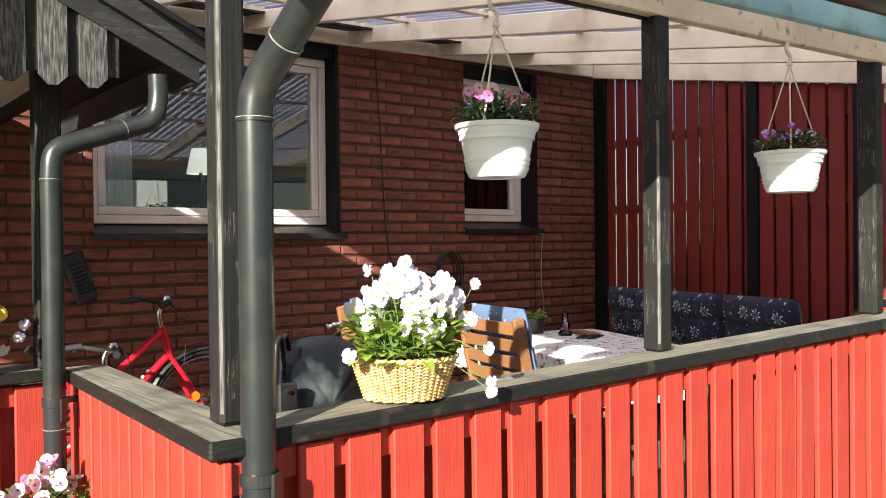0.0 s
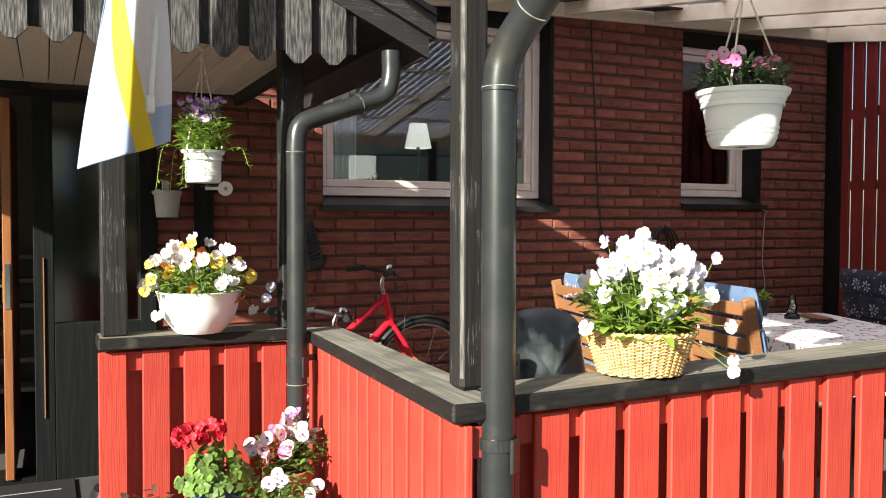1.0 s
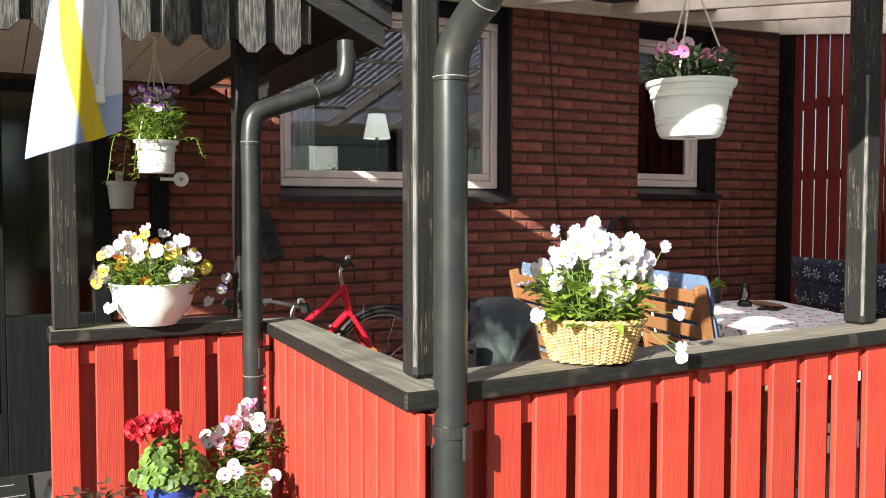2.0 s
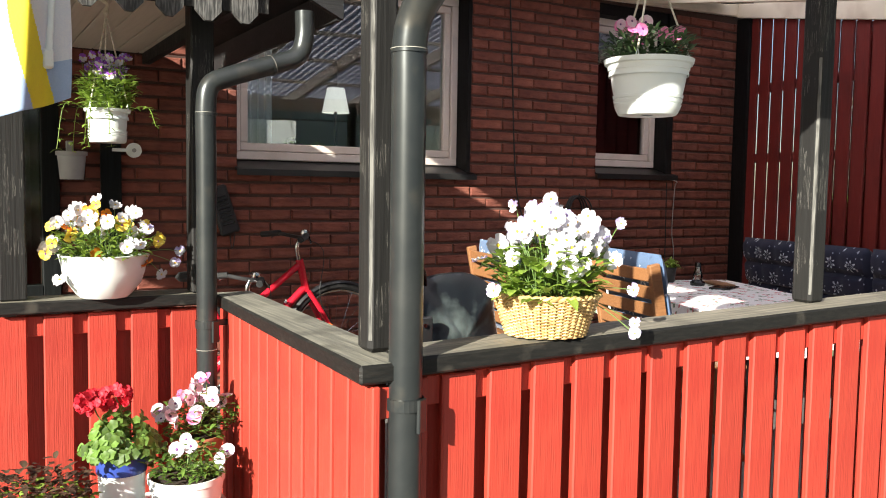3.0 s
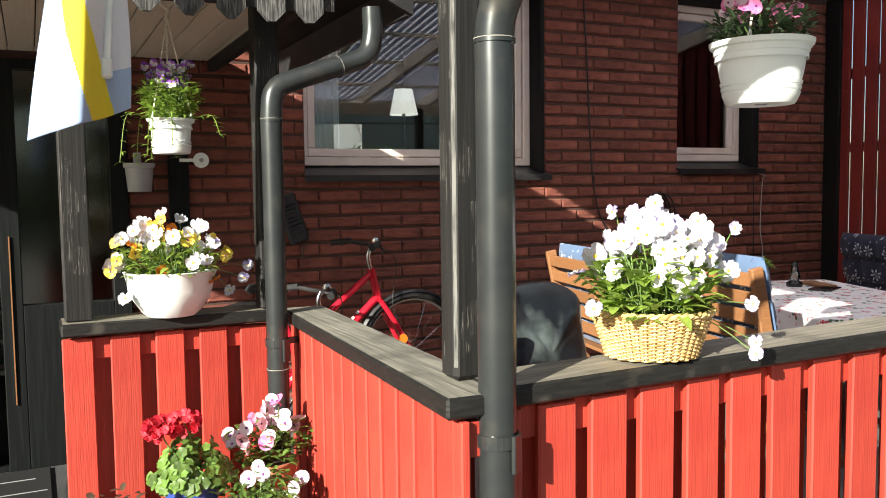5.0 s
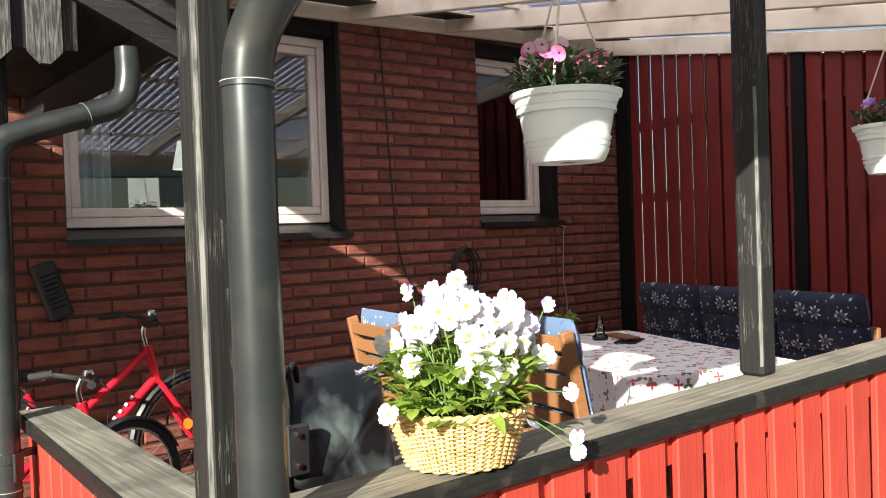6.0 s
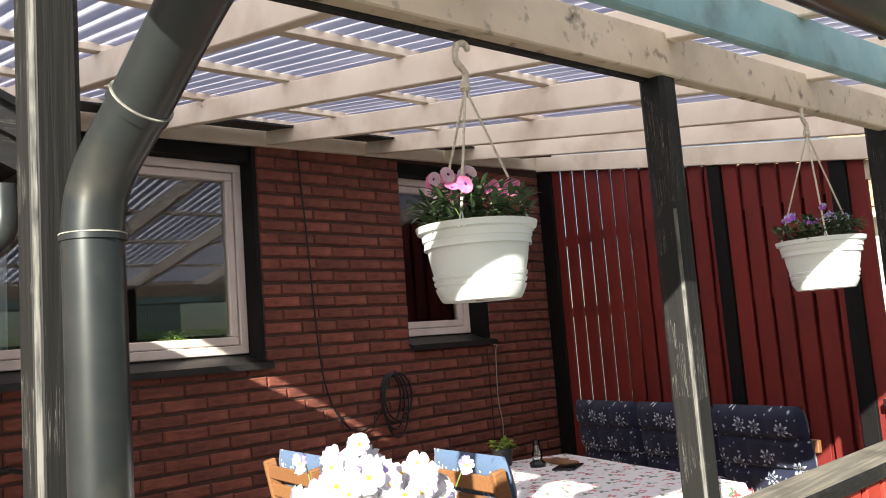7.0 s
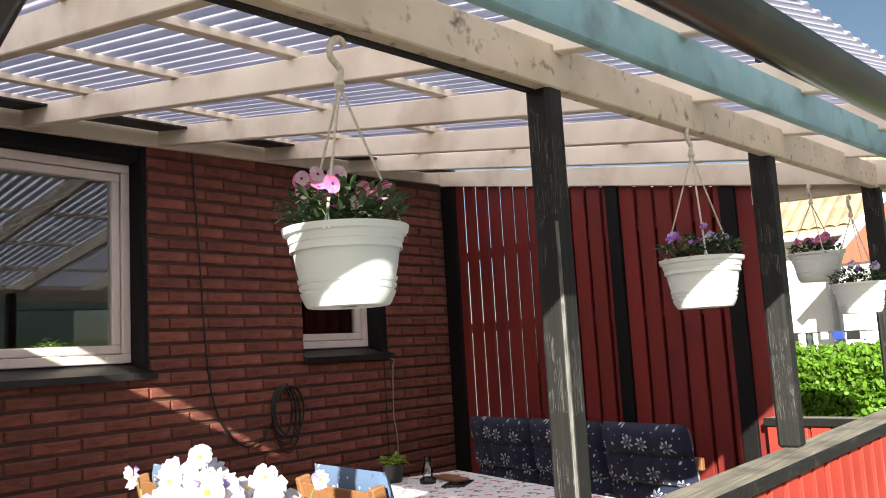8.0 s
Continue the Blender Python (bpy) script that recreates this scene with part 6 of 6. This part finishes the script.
part("lock_rose", box(bmesh.new(), 0.77, 0.83, -0.026, -0.022, 0.95, 1.12, 0.002, m), M["brass"], leaf)
# Thin orange strip stands in for a sliver of sun on the frame.
part("edge_strip", B(0.535, 0.541, WALL_Y - 0.04, WALL_Y - 0.031, 0.35, 1.22), M["teak"], entry, "thin strip painted as a sliver of sunlight")
stair = thing("hall_stairs", (0.0, 7.6, 0), "pale wooden stairs rising in the dim hall", "stairs")
for k in range(6):
    part("tread", B(-0.9, 0.5, 7.3 + 0.2 * k, 7.53 + 0.2 * k, 0.2 + 0.18 * k, 0.235 + 0.18 * k, 0.004), M["tread"], stair)
part("stringer", B(0.5, 0.55, 7.3, 8.55, 0.0, 1.3), M["door_wood"], stair)
mat_ob = thing("door_mat", (0.2, 5.2, 0), "dark woven entrance mat with pale stripes", "mat")
part("mat", B(-0.6, 0.68, 4.75, 5.68, 0.0, 0.012, 0.003), M["rubber"], mat_ob)
for k, yy in enumerate((4.86, 4.93, 5.2, 5.3, 5.5)):
    part("stripe", B(-0.58, 0.66 - 0.05 * (k % 3), yy, yy + 0.008, 0.012, 0.0135), M["grey_plastic"], mat_ob)
shoes = random.Random(5)
for k in range(2):
    sh = thing("shoe", (0.78 + 0.13 * k, 5.2, 0), "dark shoe standing by the entrance", "shoe", "shoes by the door")
    bm = lathe(bmesh.new(), [(0.001, 0.09), (0.03, 0.085), (0.048, 0.04), (0.05, 0.0), (0.001, 0.0)], (0.78 + 0.13 * k, 5.2, 0.0), 18, 0.9, 2.6)
    part("upper", bm, M["black_metal"], sh, smooth=True)

# ---- pennant on its pole ----
def pennant():
    th = thing("pennant", (0.9, 3.62, 1.8), "pale blue and yellow cloth pennant hanging from a white pole", "flag")
    part("pole", tube(bmesh.new(), [(0.868, 3.60, 1.83), (0.95, 3.64, 2.85)], 0.011, 10), M["white_plastic"], th, smooth=True)
    part("pole_tip", box(bmesh.new(), -0.016, 0.016, -0.014, 0.014, -0.03, 0.03, 0.006, Matrix.Translation((0.866, 3.60, 1.805))), M["white_plastic"], th)
    part("bracket", bar(bmesh.new(), (0.935, 3.63, 2.62), (0.935, 3.82, 2.62), 0.03, 0.04, 0.004), M["white_plastic"], th)
    bm = bmesh.new()
    nu, nv = 90, 150
    g = {}
    for i in range(nu + 1):
        for j in range(nv + 1):
            u, v = i / nu, j / nv
            width = 0.10 + 0.165 * v ** 0.9
            left = 0.785 - 0.125 * v ** 1.2
            fold = math.sin(u * 7.5 + v * 1.7) * (0.025 + 0.02 * v) + 0.012 * math.sin(u * 17 + 3 * v)
            z = 2.72 - 1.13 * v + 0.10 * u * v ** 3
            g[i, j] = bm.verts.new((left + width * u + 0.012 * math.sin(v * 5 + u * 4), 3.575 + fold, z))
    for i in range(nu):
        for j in range(nv):
            f = bm.faces.new((g[i, j], g[i + 1, j], g[i + 1, j + 1], g[i, j + 1]))
            u, v = (i + 0.5) / nu, (j + 0.5) / nv
            stripe = u * 0.72 - (v - 0.55) * 0.62
            f.material_index = 1 if 0.12 < stripe < 0.30 else (2 if stripe >= 0.30 and v < 0.86 else 0)
    cloth = part("cloth", bm, [M["flag_blue"], M["flag_yellow"], M["flag_white"]], th, smooth=True)
    sm = cloth.modifiers.new("thick", "SOLIDIFY")
    sm.thickness = 0.0015


pennant()

# ---- behind the large window ----
lamp = thing("table_lamp", (3.0, 6.3, 1.62), "white table lamp standing inside the large window", "table lamp")
part("shade", lathe(bmesh.new(), [(0.062, 0.175), (0.098, 0.0), (0.096, 0.0), (0.06, 0.175)], (3.0, 6.3, 1.95), 28), M["lamp_shade"], lamp, "white cloth shade", smooth=True)
part("foot", lathe(bmesh.new(), [(0.001, 0.0), (0.07, 0.0), (0.07, 0.015), (0.012, 0.03), (0.012, 0.4)], (3.0, 6.3, 1.62), 18), M["black_metal"], lamp, smooth=True)
shelf = thing("window_shelf", (2.9, 6.25, 1.58), "white inner window board", "window board")
part("board", B(2.1, 3.76, 6.1, 6.42, 1.575, 1.605, 0.004), M["white_plastic"], shelf)
for x, s in ((2.32, 0.7), (2.66, 1.0), (2.86, 0.9), (3.45, 1.0), (3.6, 0.7)):
    rng = random.Random(int(x * 100))
    wpnt = thing("window_plant", (x, 6.22, 1.605), "green house plant in a white pot inside the window", "potted plant", "plants on the window board")
    part("pot", lathe(bmesh.new(), [(0.01, 0), (0.04, 0), (0.052, 0.07), (0.046, 0.07), (0.04, 0.05)], (x, 6.22, 1.605), 20), M["white_plastic"], wpnt, smooth=True)
    foliage(wpnt, (x, 6.22, 1.66), (0.08, 0.06), 0.09 * s, 50, 0.07 * s, 0.018, M["leaf"], rng, upright=1.0, droop=0.6)
cur = thing("curtain", (2.25, 6.15, 1.6), "sheer grey curtain hanging at the window side", "curtain")
bm = bmesh.new()
rows = []
for z in (1.6, 2.75):
    rows.append([bm.verts.new((2.14 + 0.33 * k / 40, 6.14 + 0.018 * math.sin(k * 1.1), z)) for k in range(41)])
for k in range(40):
    bm.faces.new((rows[0][k], rows[0][k + 1], rows[1][k + 1], rows[1][k]))
part("cloth", bm, M["flag_white"], cur, smooth=True)

# ---- neighbouring house beyond the hedge ----
nb = thing("neighbour_house", (24, 8, 0), "white rendered house with tan tiled roof and red gable", "house")
part("wall", B(22.0, 30.0, 2.0, 14.0, -0.02, 4.0), M["white_wall"], nb, "white rendered wall")
bm = bmesh.new()
vs = [bm.verts.new(p) for p in ((21.3, 1.4, 3.85), (21.3, 14.6, 3.85), (26.0, 14.6, 6.6), (26.0, 1.4, 6.6), (21.3, 1.4, 3.7), (21.3, 14.6, 3.7), (26.0, 14.6, 6.45), (26.0, 1.4, 6.45))]
for f in ((0, 1, 2, 3), (7, 6, 5, 4), (0, 4, 5, 1), (3, 2, 6, 7), (0, 3, 7, 4), (1, 5, 6, 2)):
    bm.faces.new([vs[k] for k in f])
roof = part("roof", bm, M["roof_tile"], nb, "tan tiled roof")
vs_, fs_ = [], []
for r in range(16):
    for c in range(44):
        t0 = r / 16
        x, z = 21.3 + 4.7 * t0, 3.87 + 2.75 * t0
        y0 = 1.4 + c * 0.3
        b = len(vs_)
        for k in range(5):
            a = math.pi * k / 4
            vs_ += [(x, y0 + 0.28 * k / 4, z + 0.05 * math.sin(a)), (x + 0.3, y0 + 0.28 * k / 4, z + 0.175 + 0.05 * math.sin(a))]
        for k in range(4):
            fs_.append((b + 2 * k, b + 2 * k + 2, b + 2 * k + 3, b + 2 * k + 1))
me = bpy.data.meshes.new("roof_tiles")
me.from_pydata([(a - 24, b - 8, c) for a, b, c in vs_], [], fs_)
me.materials.append(M["roof_tile"])
rt = new("roof_tiles", me)
rt.parent = nb
tagged(rt, kind="stuff")
part("gutter", tube(bmesh.new(), [(21.25, 1.4, 3.72), (21.25, 14.6, 3.72)], 0.08, 8), M["white_plastic"], nb)
part("downpipe", tube(bmesh.new(), [(21.9, 6.9, 3.7), (21.9, 6.9, 0.0)], 0.09, 8), M["grey_plastic"], nb)
bm = bmesh.new()
vs = [bm.verts.new(p) for p in ((19.8, 4.2, 2.9), (19.8, 6.35, 2.9), (19.8, 4.2, 5.0), (25.8, 4.2, 2.9), (25.8, 6.35, 2.9), (25.8, 4.2, 5.0))]
for f in ((0, 1, 2), (5, 4, 3), (0, 3, 4, 1), (1, 4, 5, 2), (2, 5, 3, 0)):
    bm.faces.new([vs[k] for k in f])
part("gable", bm, M["gable_red"], nb, "red boarded gable")
part("gable_wall", B(19.9, 22.0, 2.0, 6.2, -0.02, 2.95), M["white_wall"], nb)
bm = bar(bmesh.new(), (19.78, 6.5, 2.85), (19.78, 4.2, 5.1), 0.06, 0.2)
part("verge", bm, M["white_plastic"], nb)
wash = thing("washing_line", (16.0, 6.6, 1.2), "clothes line with dark washing before the white house", "washing line")
part("line", tube(bmesh.new(), [(17.0, 4.8, 1.5), (17.0, 8.2, 1.55)], 0.01, 5), M["black_rubber"], wash)
rng = random.Random(8)
for k in range(11):
    yy = 5.2 + k * 0.26
    h = rng.uniform(0.12, 0.3)
    part("garment", B(16.98, 17.02, yy, yy + rng.uniform(0.1, 0.22), 1.52 - h, 1.52, 0.004), [M["black_metal"], M["blue_glaze"], M["grey_plastic"], M["dark_tarp_sunlit"]][k % 4], wash)
for yy in (4.8, 8.2):
    part("pole", tube(bmesh.new(), [(17.0, yy, -0.02), (17.0, yy, 1.6)], 0.03, 8), M["grey_plastic"], wash)

# across the yard, seen mirrored in the windows
gar = thing("garage", (12.8, -17, 0), "white ribbed metal garage across the yard", "garage")
part("wall", B(11.2, 14.6, -20, -17, -0.02, 4.0), M["ribbed_white"], gar)
for k in range(34):
    part("rib", B(11.2 + 0.1 * k, 11.25 + 0.1 * k, -17, -16.96, 0, 4.0), M["ribbed_white"], gar)
part("roof", B(11.0, 14.8, -20.2, -16.8, 4.0, 4.12), M["black_metal"], gar)
hedge(-10.0, 30.0, -15.2, -14.0, 2.5, 14000, 7, south=True)

# ---- bricks of the house wall ----
brick_me = []
for v in range(3):
    rb = random.Random(v)
    bm = box(bmesh.new(), 0, BRICK_L - 0.006, -0.006, 0.02, 0, COURSE - 0.016, 0.0)
    for vert in bm.verts:
        vert.co += Vector((rb.uniform(-0.002, 0.002), rb.uniform(-0.004, 0.004), rb.uniform(-0.004, 0.004)))
    es = [e for e in bm.edges if all(v2.co.y < 0.01 for v2 in e.verts)]
    bmesh.ops.bevel(bm, geom=es, offset=0.009, segments=1, affect="EDGES")
    brick_me.append(mesh_of("brick", bm, M["brick"]))
rest_v, rest_f = [], []
rb = random.Random(99)
count = 0
holes = [OPEN_1, OPEN_2, (DOOR[0], 1.12, DOOR[2], DOOR[3])]
for row in range(int(2.92 / COURSE)):
    z = 0.004 + row * COURSE
    x = 1.12 + (0.0 if row % 2 else -BRICK_L / 2)
    while x < 6.55:
        a, b = max(x, 1.12), min(x + BRICK_L - 0.006, 6.56)
        spans = [(a, b)]
        for h in holes:
            if z + COURSE * 0.55 > h[2] and z + COURSE * 0.45 < h[3]:
                nxt = []
                for (p, q) in spans:
                    if q <= h[0] or p >= h[1]:
                        nxt.append((p, q))
                    else:
                        if p < h[0] - 0.02:
                            nxt.append((p, h[0]))
                        if q > h[1] + 0.02:
                            nxt.append((h[1], q))
                spans = nxt
        for p, q in spans:
            if q - p < 0.025:
                continue
            whole = q - p > BRICK_L - 0.03
            near = 3.2 < p < 5.9 and 0.7 < z < 2.9
            if whole and near and count < 300:
                count += 1
                piece("brick", brick_me[rb.randrange(3)], wall_north, (p, WALL_Y + rb.uniform(-0.003, 0.003), z), (rb.uniform(-0.01, 0.01), rb.uniform(-0.006, 0.006), rb.uniform(-0.008, 0.008)))
            else:
                k = len(rest_v)
                o = rb.uniform(-0.003, 0.003)
                c = 0.009
                y0, y1 = WALL_Y - 0.006 + o, WALL_Y + 0.02
                z1 = z + COURSE - 0.016 + rb.uniform(-0.002, 0.002)
                rest_v += [(p, y1, z), (q, y1, z), (q, y1, z1), (p, y1, z1), (p, y0 + c, z), (q, y0 + c, z), (q, y0 + c, z1), (p, y0 + c, z1),
                           (p + c, y0, z + c), (q - c, y0, z + c), (q - c, y0, z1 - c), (p + c, y0, z1 - c)]
                rest_f += [tuple(k + i for i in f) for f in ((8, 9, 10, 11), (4, 5, 9, 8), (5, 6, 10, 9), (6, 7, 11, 10), (7, 4, 8, 11),
                                                            (0, 1, 5, 4), (1, 2, 6, 5), (2, 3, 7, 6), (3, 0, 4, 7))]
        x += BRICK_L
me = bpy.data.meshes.new("bricks_rest")
me.from_pydata(rest_v, [], rest_f)
me.materials.append(M["brick_rest"])
ob = new("bricks_rest", me)
ob.parent = wall_north
tagged(ob, kind="stuff")
